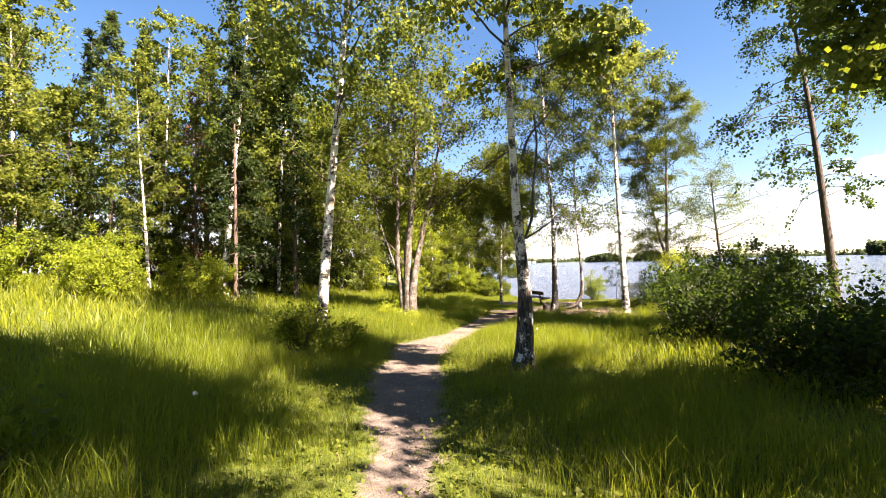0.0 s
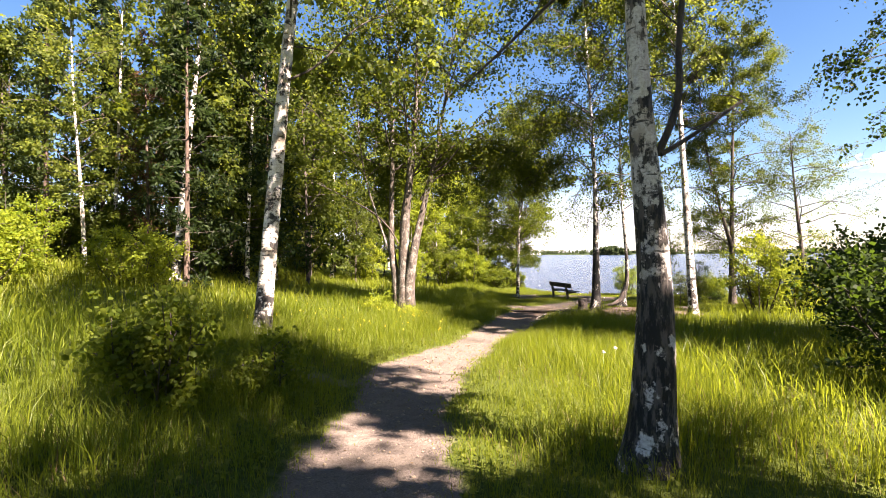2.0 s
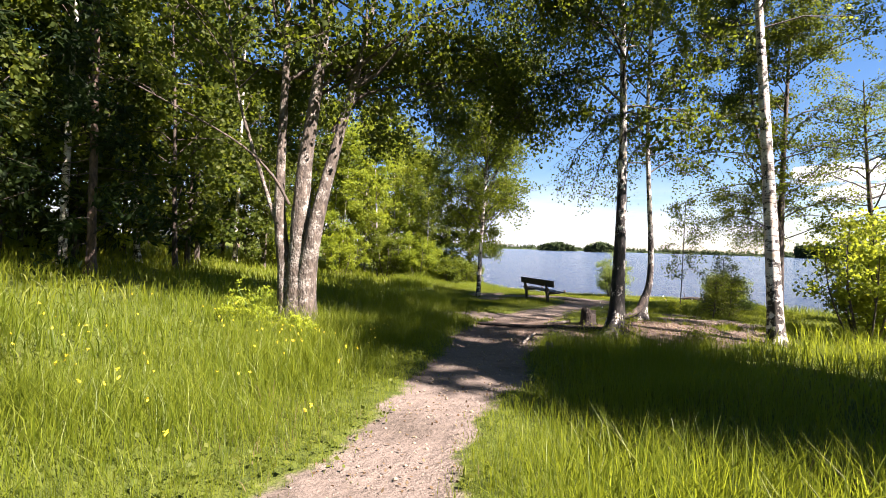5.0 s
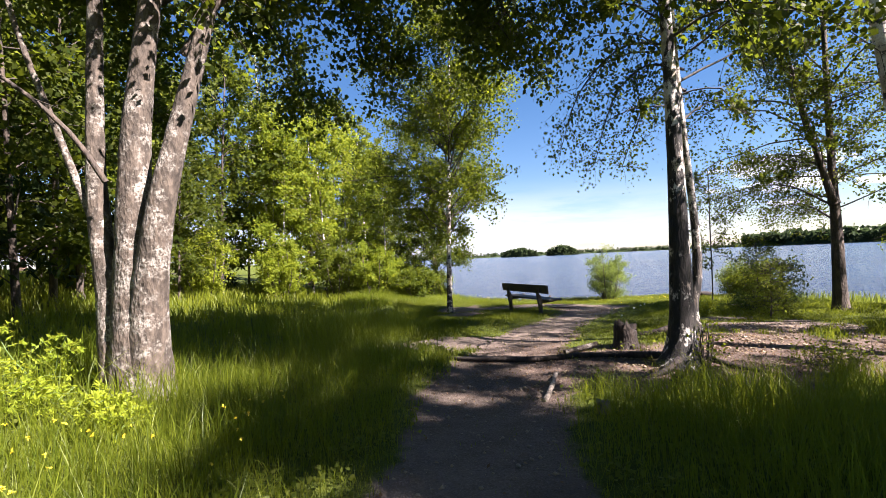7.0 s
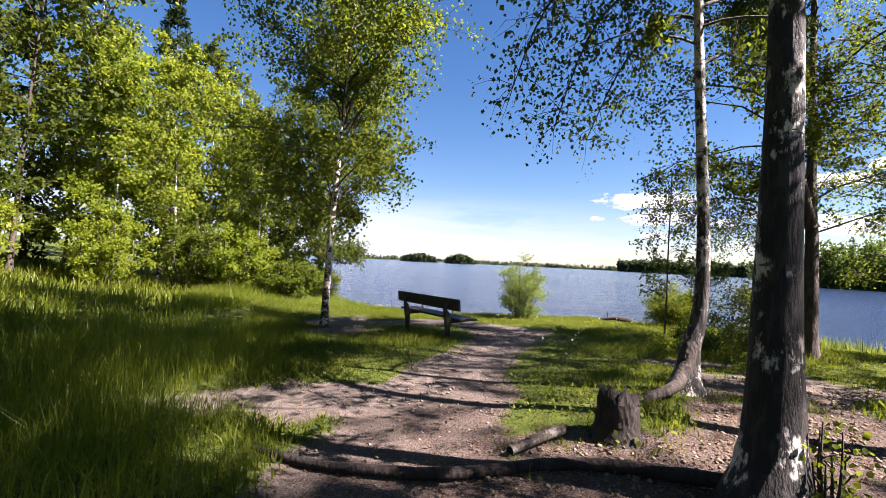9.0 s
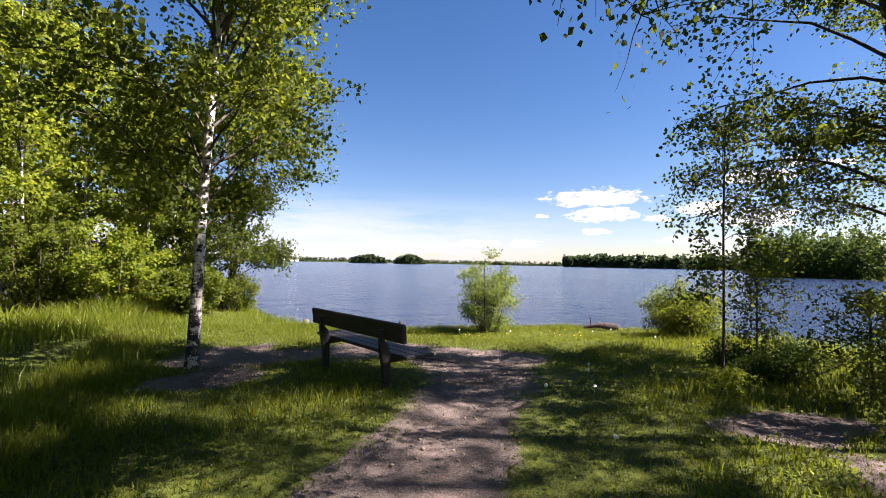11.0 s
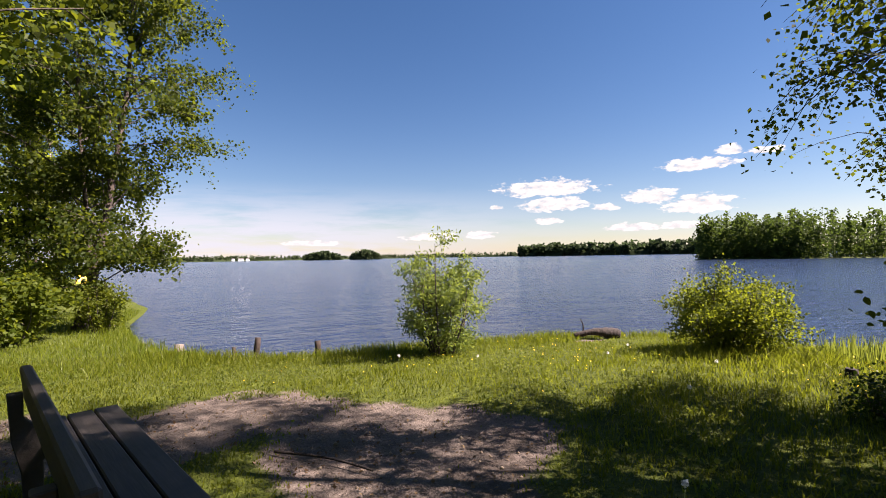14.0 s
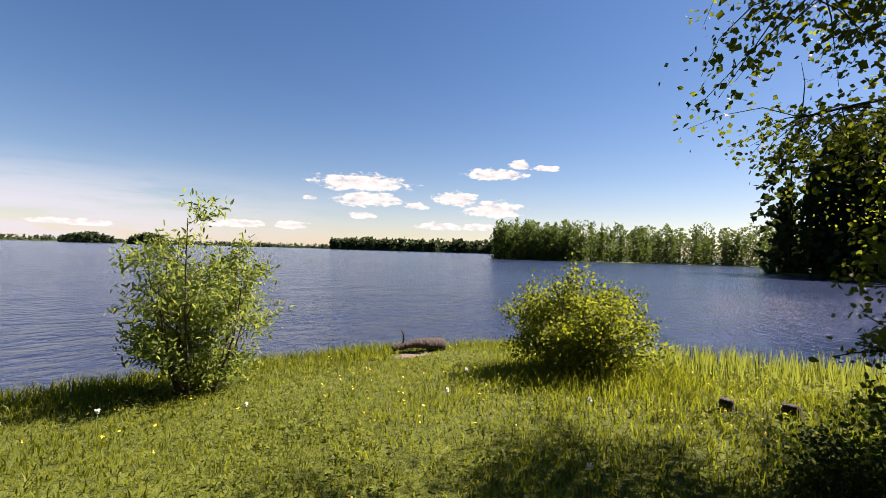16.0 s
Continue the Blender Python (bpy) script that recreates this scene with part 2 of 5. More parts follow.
def water_material():
    m, t, p = material("lake_water")
    p.inputs["Base Color"].default_value = (0.012, 0.021, 0.046, 1)
    p.inputs["Roughness"].default_value = 0.14
    p.inputs["IOR"].default_value = 1.33
    v = obj_coords(t, 1.0, 1.6, 1)
    a = noise_tex(t, v, 2.2, 4, 0.55)
    b = noise_tex(t, obj_coords(t, 0.5, 1.0, 1), 0.55, 3, 0.5)
    c = noise_tex(t, obj_coords(t, 1, 1, 1), 0.03, 3, 0.5)
    h = math_node(t, "MULTIPLY", math_node(t, "ADD", a, math_node(t, "MULTIPLY", b, 1.6)), smooth(t, c, 0.35, 0.65, 0.55, 1.0))
    bump(t, p, h, 1.0, 0.27)
    return m


def flat_material(name, col, rough=0.7, vary=0.25, scale=12.0):
    m, t, p = material(name)
    n = noise_tex(t, obj_coords(t), scale, 4)
    t.links.new(mixc(t, n, tuple(c * (1 - vary) for c in col), tuple(min(1, c * (1 + vary)) for c in col)), p.inputs["Base Color"])
    p.inputs["Roughness"].default_value = rough
    return m


GROUND, WATER = ground_material(), water_material()
FLUFF = flat_material("seed_fluff", (0.75, 0.75, 0.72), 0.9, 0.1, 40)
STALK = flat_material("green_stalk", (0.12, 0.18, 0.05), 0.6)
PETAL = flat_material("yellow_petal", (0.75, 0.55, 0.02), 0.6)
LITTER = leaf_material("dry_litter", (0.087, 0.050, 0.028), (0.260, 0.192, 0.124), (0.124, 0.074, 0.037), 0.8)
HOUSE = flat_material("far_house_paint", (0.7, 0.7, 0.68), 0.8, 0.05)
YELLOW = flat_material("yellow_paint", (0.62, 0.36, 0.03), 0.45, 0.12)
ROOF = flat_material("far_roof", (0.12, 0.11, 0.11), 0.8, 0.1)


# ---- mesh helpers ----
class Geo:
    """Collects tubes and leaves, and turns them into one mesh."""

    def __init__(self):
        self.v, self.f3, self.f4, self.n = [], [], [], 0

    def add(self, verts, quads=None, tris=None):
        verts = np.asarray(verts, float)
        if quads is not None and len(quads):
            self.f4.append(np.asarray(quads, int) + self.n)
        if tris is not None and len(tris):
            self.f3.append(np.asarray(tris, int) + self.n)
        self.v.append(verts)
        self.n += len(verts)

    def tube(self, pts, radii, sides=8, cap=True, rough=0.0, rng=None):
        pts, radii = np.asarray(pts, float), np.asarray(radii, float)
        k = len(pts)
        tang = np.gradient(pts, axis=0)
        tang /= np.linalg.norm(tang, axis=1)[:, None] + 1e-9
        ref = np.array([0.0, 0, 1]) if abs(tang[0][2]) < 0.8 else np.array([1.0, 0, 0])
        a = np.cross(tang, ref)
        a /= np.linalg.norm(a, axis=1)[:, None] + 1e-9
        b = np.cross(tang, a)
        th = np.arange(sides) * 2 * np.pi / sides
        rr = np.repeat(radii[:, None], sides, 1)
        if rough and rng is not None:
            rr = rr * (1 + rough * rng.normal(size=rr.shape))
        ring = pts[:, None] + rr[:, :, None] * (np.cos(th)[None, :, None] * a[:, None] + np.sin(th)[None, :, None] * b[:, None])
        i = np.arange((k - 1) * sides)
        r, s = i // sides, i % sides
        s2 = (s + 1) % sides
        quads = np.stack([r * sides + s, r * sides + s2, (r + 1) * sides + s2, (r + 1) * sides + s], 1)
        verts = ring.reshape(-1, 3)
        tris = None
        if cap:
            verts = np.vstack([verts, pts[-1:]])
            top = (k - 1) * sides
            tris = [[top + j, top + (j + 1) % sides, k * sides] for j in range(sides)]
        self.add(verts, quads, tris)

    def leaves(self, p, length, width, rng, up=0.25, down=0.0, fold=0.18, oval=False):
        n = len(p)
        if n == 0:
            return
        d = rng.normal(size=(n, 3))
        d[:, 2] -= down
        d /= np.linalg.norm(d, axis=1)[:, None]
        nr = rng.normal(size=(n, 3))
        nr[:, 2] += up * 3
        s = np.cross(d, nr)
        s /= np.linalg.norm(s, axis=1)[:, None] + 1e-9
        nn = np.cross(s, d)
        L = (length * rng.uniform(0.65, 1.25, n))[:, None]
        W = L * width
        if oval:
            lo, hi, c = p + d * L * 0.28, p + d * L * 0.68, nn * W * fold
            v = np.stack([p, lo + s * W * 0.86 + c, hi + s * W * 0.74 + c, p + d * L, hi - s * W * 0.74 + c, lo - s * W * 0.86 + c], 1).reshape(-1, 3)
            k = np.arange(n)[:, None] * 6
            self.add(v, np.vstack([k + np.array([[0, 1, 2, 3]]), k + np.array([[0, 3, 4, 5]])]))
            return
        mid = p + d * L * 0.45
        v = np.stack([p, mid + s * W + nn * W * fold, p + d * L, mid - s * W + nn * W * fold], 1).reshape(-1, 3)
        self.add(v, np.arange(4 * n).reshape(-1, 4))

    def mesh(self, name, mat, smooth_faces=False):
        me = bpy.data.meshes.new(name)
        v = np.vstack(self.v)
        f4 = np.vstack(self.f4) if self.f4 else np.zeros((0, 4), int)
        f3 = np.vstack(self.f3) if self.f3 else np.zeros((0, 3), int)
        me.vertices.add(len(v))
        me.vertices.foreach_set("co", v.ravel())
        me.loops.add(f4.size + f3.size)
        me.loops.foreach_set("vertex_index", np.concatenate([f4.ravel(), f3.ravel()]))
        me.polygons.add(len(f4) + len(f3))
        me.polygons.foreach_set("loop_start", np.concatenate([np.arange(len(f4)) * 4, f4.size + np.arange(len(f3)) * 3]))
        if smooth_faces:
            me.polygons.foreach_set("use_smooth", np.ones(len(f4) + len(f3), bool))
        me.update(calc_edges=True)
        me.materials.append(mat)
        return me


def part(name, geo, mat, parent, label="", smooth_faces=False):
    me = geo.mesh(name, mat, smooth_faces) if isinstance(geo, Geo) else geo
    ob = new(name, me)
    ob.parent = parent
    if label:
        tagged(ob, label)
    return ob


def part_bm(name, bm, mat, parent, label=""):
    me = bpy.data.meshes.new(name)
    bm.to_mesh(me)
    bm.free()
    me.materials.append(mat)
    return part(name, me, mat, parent, label)


def thing(name, label, category, x=0, y=0, z=0, group="", kind=""):
    ob = new(name)
    ob.empty_display_size = 0.3
    ob.matrix_world = pose(x, y, z)
    return tagged(ob, label, category, group, kind)


def curve_through(ctrl, n):
    """A smooth line through control points."""
    c = np.asarray(ctrl, float)
    t = np.linspace(0, len(c) - 1, n)
    out = np.zeros((n, c.shape[1]))
    for k, u in enumerate(t):
        i = min(int(u), len(c) - 2)
        w = u - i
        p0, p1, p2, p3 = c[max(i - 1, 0)], c[i], c[i + 1], c[min(i + 2, len(c) - 1)]
        out[k] = 0.5 * (2 * p1 + (p2 - p0) * w + (2 * p0 - 5 * p1 + 4 * p2 - p3) * w * w + (3 * p1 - p0 - 3 * p2 + p3) * w ** 3)
    return out


# ---- plan of the land ----
SHORE = [(40, -60), (30, -14), (25, 4), (21.5, 13), (19.5, 19), (18.2, 24), (17.4, 27), (16.8, 29.4), (16.2, 31.4), (14.6, 32.4), (12.8, 33.3),
         (10.6, 33.8), (9.2, 34.1), (7.8, 34.8), (6.8, 35.9), (6.0, 38.2), (5.6, 42), (6.2, 48), (4.5, 60), (1.5, 95), (-60, 190), (-300, 420), (-2500, 2500),
         (-2500, -2500), (600, -2500)]
TRAIL = [(0.1, -8, .3), (0.0, 0, .3), (-0.02, 2.6, .3), (-0.2, 4.4, .5), (-0.35, 6.5, .75), (-0.4, 9.0, .75), (-0.35, 11.0, .95), (0.3, 13.2, .7),
         (1.0, 15.4, .6), (1.5, 16.8, .85), (2.1, 18.6, .9), (2.9, 20.6, 1.1), (3.7, 22.5, 1.0), (4.9, 24.3, .85), (6.1, 25.7, .65), (7.3, 27.3, .9), (7.7, 28.6, 1.2)]
BARE = [(6.0, 20.2, 3.0, 1.5), (8.6, 22.2, 1.7, 1.1), (8.9, 24.0, 1.1, 0.5), (4.2, 30.3, 1.2, 1.2), (6.4, 30.0, 1.6, 1.1), (8.3, 28.4, 1.2, 1.0), (3.9, 28.8, 0.9, 0.7),
        (-2.1, 10.2, 0.9, 0.4), (-3.0, 9.8, 0.8, 0.35), (2.4, 23.2, 1.0, 0.8), (14.0, 31.6, 0.5, 0.2)]


def wave(x, y, seed, size):
    """Gentle unevenness between -1 and 1."""
    r = np.random.RandomState(seed)
    out = 0
    for k in range(7):
        a, ph, s = r.uniform(0, 2 * np.pi), r.uniform(0, 6.28), size * (0.45 + 0.28 * k)
        out = out + np.sin((x * np.cos(a) + y * np.sin(a)) * 6.28 / s + ph)
    return out / 4.0


def seg_dist(x, y, pts):
    """Distance to a line of points, and the width there."""
    best, wid = np.full(np.shape(x), 1e9), np.zeros(np.shape(x))
    for p, q in zip(pts[:-1], pts[1:]):
        dx, dy = q[0] - p[0], q[1] - p[1]
        u = np.clip(((x - p[0]) * dx + (y - p[1]) * dy) / (dx * dx + dy * dy), 0, 1)
        d = np.hypot(x - p[0] - u * dx, y - p[1] - u * dy)
        if len(p) > 2:
            wid = np.where(d < best, p[2] + u * (q[2] - p[2]), wid)
        best = np.minimum(best, d)
    return best, wid


def inland(x, y):
    """Metres from the shoreline, plus on land."""
    d, _ = seg_dist(x, y, SHORE + SHORE[:1])
    inside = np.zeros(np.shape(x), bool)
    for p, q in zip(SHORE, SHORE[1:] + SHORE[:1]):
        c = (p[1] > y) != (q[1] > y)
        xi = p[0] + (y - p[1]) * (q[0] - p[0]) / (q[1] - p[1] + 1e-12)
        inside ^= c & (x < xi)
    return np.where(inside, d, -d)


WATER_Z = -1.5
PROFILE_Y = (-30, -1, 2.5, 5.8, 11.5, 14.6, 17.5, 21.5, 26.8, 30, 36, 60)
PROFILE_Z = (0.35, 0.1, -.15, -.38, -.62, -.82, -.88, -.95, -1.04, -1.12, -1.2, -1.2)


def bare(x, y):
    """1 on the trodden trail and the bare patches, 0 in the grass."""
    d, w = seg_dist(x, y, TRAIL)
    w = w * (1 + 0.16 * wave(x, y, 5, 2.4))
    w = w * 0.85 + 0.10 * wave(x, y, 6, 0.8)
    out = np.clip((w + 0.22 - d) / 0.42, 0, 1)
    for bx, by, rx, ry in BARE:
        k = np.hypot((x - bx) / rx, (y - by) / ry) + 0.28 * wave(x, y, 8, 1.6) + 0.16 * wave(x, y, 9, 0.6)
        out = np.maximum(out, np.clip((1.15 - k) / 0.5, 0, 1))
    return out


def ground_z(x, y):
    x, y = np.asarray(x, float), np.asarray(y, float)
    z = np.interp(y, PROFILE_Y, PROFILE_Z) + 0.11 * np.clip(-x - 1, 0, 22)
    z = z + 0.16 * np.exp(-((x - 6.8) / 2.6) ** 2 - ((y - 21.2) / 1.7) ** 2)
    z = z + 0.035 * wave(x, y, 3, 3.5) * np.clip(np.abs(seg_dist(x, y, TRAIL)[0]) / 2, 0.25, 1)
    s = inland(x, y)
    k = np.clip(s / 4.5, 0, 1)
    land = WATER_Z + (z - WATER_Z) * np.clip(0.25 + 0.75 * k, 0, 1) * (1 - (1 - np.clip(s / 0.5, 0, 1)) ** 2)
    bed = WATER_Z - np.clip(-s * 0.22, 0.02, 4.0)
    return np.where(s > 0, land, bed)


def gz(x, y):
    return float(ground_z(np.array([x]), np.array([y]))[0])


def build_ground():
    def axis(lo, hi, step, far):
        mid = np.arange(lo, hi + 1e-6, step)
        grow = step * np.cumsum(1.28 ** np.arange(1, 40))
        grow = grow[grow < far]
        return np.concatenate([(lo - np.append(grow, far))[::-1], mid, hi + np.append(grow, far)])
    xs, ys = axis(-11, 19, 0.16, 2400), axis(-4, 38, 0.16, 2400)
    X, Y = np.meshgrid(xs, ys)
    Z = ground_z(X, Y)
    B = bare(X, Y)
    Z = Z - 0.03 * B + 0.012 * wave(X, Y, 21, 0.9) * B
    v = np.stack([X.ravel(), Y.ravel(), Z.ravel()], 1)
    nx, ny = len(xs), len(ys)
    i = np.arange((nx - 1) * (ny - 1))
    r, c = i // (nx - 1), i % (nx - 1)
    q = np.stack([r * nx + c, r * nx + c + 1, (r + 1) * nx + c + 1, (r + 1) * nx + c], 1)
    g = Geo()
    g.add(v, q)
    me = g.mesh("ground", GROUND, True)
    me.attributes.new("bare", "FLOAT", "POINT").data.foreach_set("value", B.ravel())
    lit = np.exp(-((X - 5.6) / 3.6) ** 2 - ((Y - 20.6) / 2.6) ** 2)
    lit = np.clip(lit * 1.3, 0, 0.95)
    me.attributes.new("litter", "FLOAT", "POINT").data.foreach_set("value", lit.ravel())
    tagged(new("ground", me), "grassy forest floor with a trodden dirt trail to the lake", "ground", kind="structure")
    w = Geo()
    e = 4200
    w.add([(-e, -e, WATER_Z), (e, -e, WATER_Z), (e, e, WATER_Z), (-e, e, WATER_Z)], [[0, 1, 2, 3]])
    tagged(new("water", w.mesh("water", WATER)), "rippled blue lake water reflecting the sky", "lake", kind="structure")


build_ground()


# ---- trees ----
def axis_line(ctrl, n, rng, wob=0.03):
    c = curve_through(ctrl, n)
    k = np.linspace(0, 1, n)
    for a in (0, 1):
        c[:, a] += wob * np.sin(k * rng.uniform(4, 9) + rng.uniform(0, 6)) * k * c[-1, 2] * 0.12
    return c


def limb_line(start, az_, elev, length, droop, rng, n=6):
    d = np.array([math.cos(az_) * math.cos(elev), math.sin(az_) * math.cos(elev), math.sin(elev)])
    pts, p = [np.array(start)], np.array(start, float)
    for k in range(n - 1):
        d = d + rng.normal(size=3) * 0.17
        d[2] -= droop * (k + 1) / n
        d /= np.linalg.norm(d)
        p = p + d * length / (n - 1)
        pts.append(p.copy())
    return np.array(pts)


def foliage(stems, rng, limbs, g_leaf, base, crown_r, n_limbs, n_twigs, n_leaves, leaf, width, elev=0.7, droop=0.25, hang=0.5, shape="oval", limb_r=0.022, sparse=0.0, twig_tubes=True, top=0.0, oval=False):
    """Limbs, twigs and leaves on one or more stems (lines of points with a radius each)."""
    clumps = []
    per = max(3, int(n_limbs / len(stems)))
    for st, rad in stems:
        H = st[-1, 2]
        b0 = max(base, st[0, 2] + min(0.3, 0.08 * H))
        for i in range(per):
            u = (i + rng.uniform(0.1, 0.9)) / per
            h = b0 + (H * 0.985 - b0) * u
            k = min(max(int(np.searchsorted(st[:, 2], h)), 1), len(st) - 1)
            w = (h - st[k - 1, 2]) / (st[k, 2] - st[k - 1, 2] + 1e-9)
            p = st[k - 1] + (st[k] - st[k - 1]) * w
            if shape == "cone":
                prof = 1.05 - u * 0.97
            elif shape == "vase":
                prof = 0.55 + 0.6 * math.sin(math.pi * min(1, u * 0.9 + 0.1))
            else:
                prof = 0.35 + 0.75 * math.sin(math.pi * (0.16 + 0.78 * u))
            L = crown_r * prof * rng.uniform(0.5, 1.25)
            a = i * 2.39996 + rng.uniform(-0.9, 0.9)
            e = elev * rng.uniform(0.3, 1.45) + (0.35 * u if shape != "cone" else 0.0)
            ln = limb_line(p, a, e, L, droop, rng)
            g = Geo()
            g.tube(ln, np.linspace(min(rad[k] * 0.6, limb_r * (0.5 + L / 4)), 0.006, len(ln)), 5, cap=False)
            limbs.append(g)
            for j in range(n_twigs):
                s = rng.uniform(0.2, 1.0) ** 0.8 * (len(ln) - 1.001)
                q = ln[int(s)] + (ln[int(s) + 1] - ln[int(s)]) * (s - int(s))
                tl = L * rng.uniform(0.18, 0.42) + 0.2
                tw = limb_line(q, a + rng.uniform(-1.7, 1.7), e * 0.5 + rng.uniform(-0.6, 0.6), tl, hang * rng.uniform(0.5, 1.4), rng, 4)
                if twig_tubes and j % 2 == 0:
                    g.tube(tw[[0, 2, 3]], (0.007, 0.005, 0.002), 3, cap=False)
                if rng.uniform() < sparse * max(0.0, 1.6 - 2.4 * u):
                    continue
                m = int(n_leaves * rng.uniform(0.5, 1.5) * (1 + top * max(0.0, u - 0.35)))
                f = np.clip(rng.uniform(0.1, 1.05, m) * 2.999, 0, 2.999)
                c0 = f.astype(int)
                pos = tw[c0] + (tw[c0 + 1] - tw[c0]) * (f - c0)[:, None]
                clumps.append(pos + rng.normal(size=(m, 3)) * (0.04 + 0.065 * tl))
    if clumps:
        g_leaf.leaves(np.vstack(clumps), leaf, width, rng, up=0.2, down=hang, oval=oval)


def joined(geos):
    """Several pieces in one."""
    out = Geo()
    for g in geos:
        n = out.n
        for v in g.v:
            out.v.append(v)
        out.f4 += [f + n for f in g.f4]
        out.f3 += [f + n for f in g.f3]
        out.n += g.n
    return out


def trunk_geo(g, line, r0, r1, sides, flare, rng, rough=0.02):
    k = np.linspace(0, 1, len(line))
    h = line[:, 2] - line[0, 2]
    rad = r0 + (r1 - r0) * k ** 0.85 + r0 * flare * np.exp(-h / (r0 * 1.1))
    g.tube(line, rad, sides, rough=rough, rng=rng)
    return rad


def tree(name, label, category, x, y, ctrls, r0, bark, leafmat, base, crown_r, seed, n_limbs=34, n_twigs=9, n_leaves=26, leaf=0.075, width=0.34,
         elev=0.7, droop=0.22, hang=0.5, shape="oval", sides=12, flare=0.7, limb_r=0.022, sparse=0.0, extra=(), group="", z=None, br_mat=None, rough=0.02, split=True, top=0.0, oval=False):
    """A tree: its trunk or stems, each limb with its twigs, and a crown of leaves. extra: further bare limbs."""
    rng = np.random.default_rng(seed)
    root = thing(name, label, category, x, y, (gz(x, y) if z is None else z) - 0.06, group)
    gl, limbs, stems = Geo(), [], []
    for i, c in enumerate(ctrls):
        rr = r0 if not isinstance(r0, (tuple, list)) else r0[i]
        gt = Geo()
        line = axis_line(c, 60 if sides > 9 else 22, rng)
        rad = trunk_geo(gt, line, rr, 0.012, sides, flare, rng, rough)
        stems.append((line, rad))
        part("trunk" if i == 0 else "stem", gt, bark, root, smooth_faces=True)
    foliage(stems, rng, limbs, gl, base, crown_r, n_limbs, n_twigs, n_leaves, leaf, width, elev, droop, hang, shape, limb_r, sparse, split, top, oval)
    for pts, ra, rb, *more in extra:
        leafy = more[0] if more else 0
        ln, gb = curve_through(pts, 14), Geo()
        gb.tube(ln, np.linspace(ra, rb, 14), 6)
        limbs.append(gb)
        if leafy:
            wide = more[1] if len(more) > 1 else 0.24
            for q in ln[3:]:
                for _ in range(5):
                    tw = limb_line(q, rng.uniform(0, 6.3), rng.uniform(-0.9, 0.5), wide * 3.2 * rng.uniform(0.5, 1.3), 0.45, rng, 4)
                    gb.tube(tw, (0.006, 0.005, 0.003, 0.002), 3, cap=False)
                    pos = np.repeat(tw[1:], max(1, leafy // 15), 0)
                    gl.leaves(pos + rng.normal(size=pos.shape) * 0.4 * wide, leaf * 0.75, width, rng, up=0.2, down=hang)
        for kk in range(5, 14, 2):
            tw = limb_line(ln[kk], rng.uniform(0, 6.3), rng.uniform(-0.2, 0.8), 0.5, 0.2, rng, 4)
            gb.tube(tw, (0.008, 0.006, 0.004, 0.002), 3, cap=False)
    if split:
        for g in limbs:
            part("limb", g, br_mat or BARK_TWIG, root, smooth_faces=True)
    else:
        tagged(part("limb_work", joined(limbs), br_mat or BARK_TWIG, root, smooth_faces=True), kind="stuff")
    if gl.v:
        part("crown", gl, leafmat, root)
    return root


def straight(h, dx=0.0, dy=0.0, bend=0.0):
    return [(0, 0, 0), (dx * 0.3 + bend, dy * 0.3, h * 0.33), (dx * 0.68 + bend * 0.6, dy * 0.68, h * 0.68), (dx, dy, h)]


BIG = dict(sides=22, rough=0.012)
tree("birch_tree", "old birch with black-scarred white bark beside the dirt trail", "tree", 1.73, 7.28, [[(0.02, 0, 0), (0.08, 0, 0.9), (0.10, 0, 1.6), (0.04, 0, 2.5), (-0.02, 0, 3.4), (-0.10, 0.1, 6), (-0.2, 0.2, 11), (-0.3, 0.3, 17)]], 0.186, BARK_A, LEAF_BIRCH,
     5.6, 3.8, 11, 44, 11, 40, 0.13, 0.42, hang=0.8, flare=0.5, **BIG,
     extra=[([(0, 0, 4.25), (-0.5, 0.1, 3.95), (-1.05, 0.3, 3.5), (-1.4, 0.35, 3.2)], 0.022, 0.006),
            ([(0.12, 0, 2.5), (0.26, -0.05, 2.9), (0.30, 0, 3.4), (0.42, 0.1, 4.3), (0.38, 0.1, 4.9)], 0.03, 0.018),
            ([(0.14, -0.02, 2.5), (0.40, -0.05, 2.66), (0.75, -0.05, 2.9)], 0.024, 0.012),
            ([(0.1, 0, 4.0), (0.3, 0.1, 4.5), (0.75, 0.2, 5.0), (1.3, 0.3, 5.8)], 0.032, 0.012)])
tree("birch_tree", "slender white birch leaning over the tall grass", "tree", -3.62, 12.7, [straight(17, 1.6, 0.2, 0.0)], 0.185, BARK_B, LEAF_BIRCH,
     5.8, 3.2, 12, 44, 11, 38, 0.13, 0.42, hang=0.8, flare=0.3, **BIG,
     extra=[([(0.5, 0, 5.2), (1.1, 0.2, 5.6), (1.9, 0.3, 6.4), (2.6, 0.5, 6.8)], 0.03, 0.01), ([(0.45, 0, 4.6), (-0.2, 0.2, 5.1), (-0.9, 0.3, 5.9)], 0.025, 0.008)])
tree("birch_tree", "tall white birch at the edge of the forest", "tree", -12.0, 23.5, [straight(19, 1.6, 0.8, 0.0)], 0.19, BARK_B, LEAF_ALDER, 5.5, 3.2, 13, 44, 10, 32, leaf=0.18, width=0.42, hang=0.7)
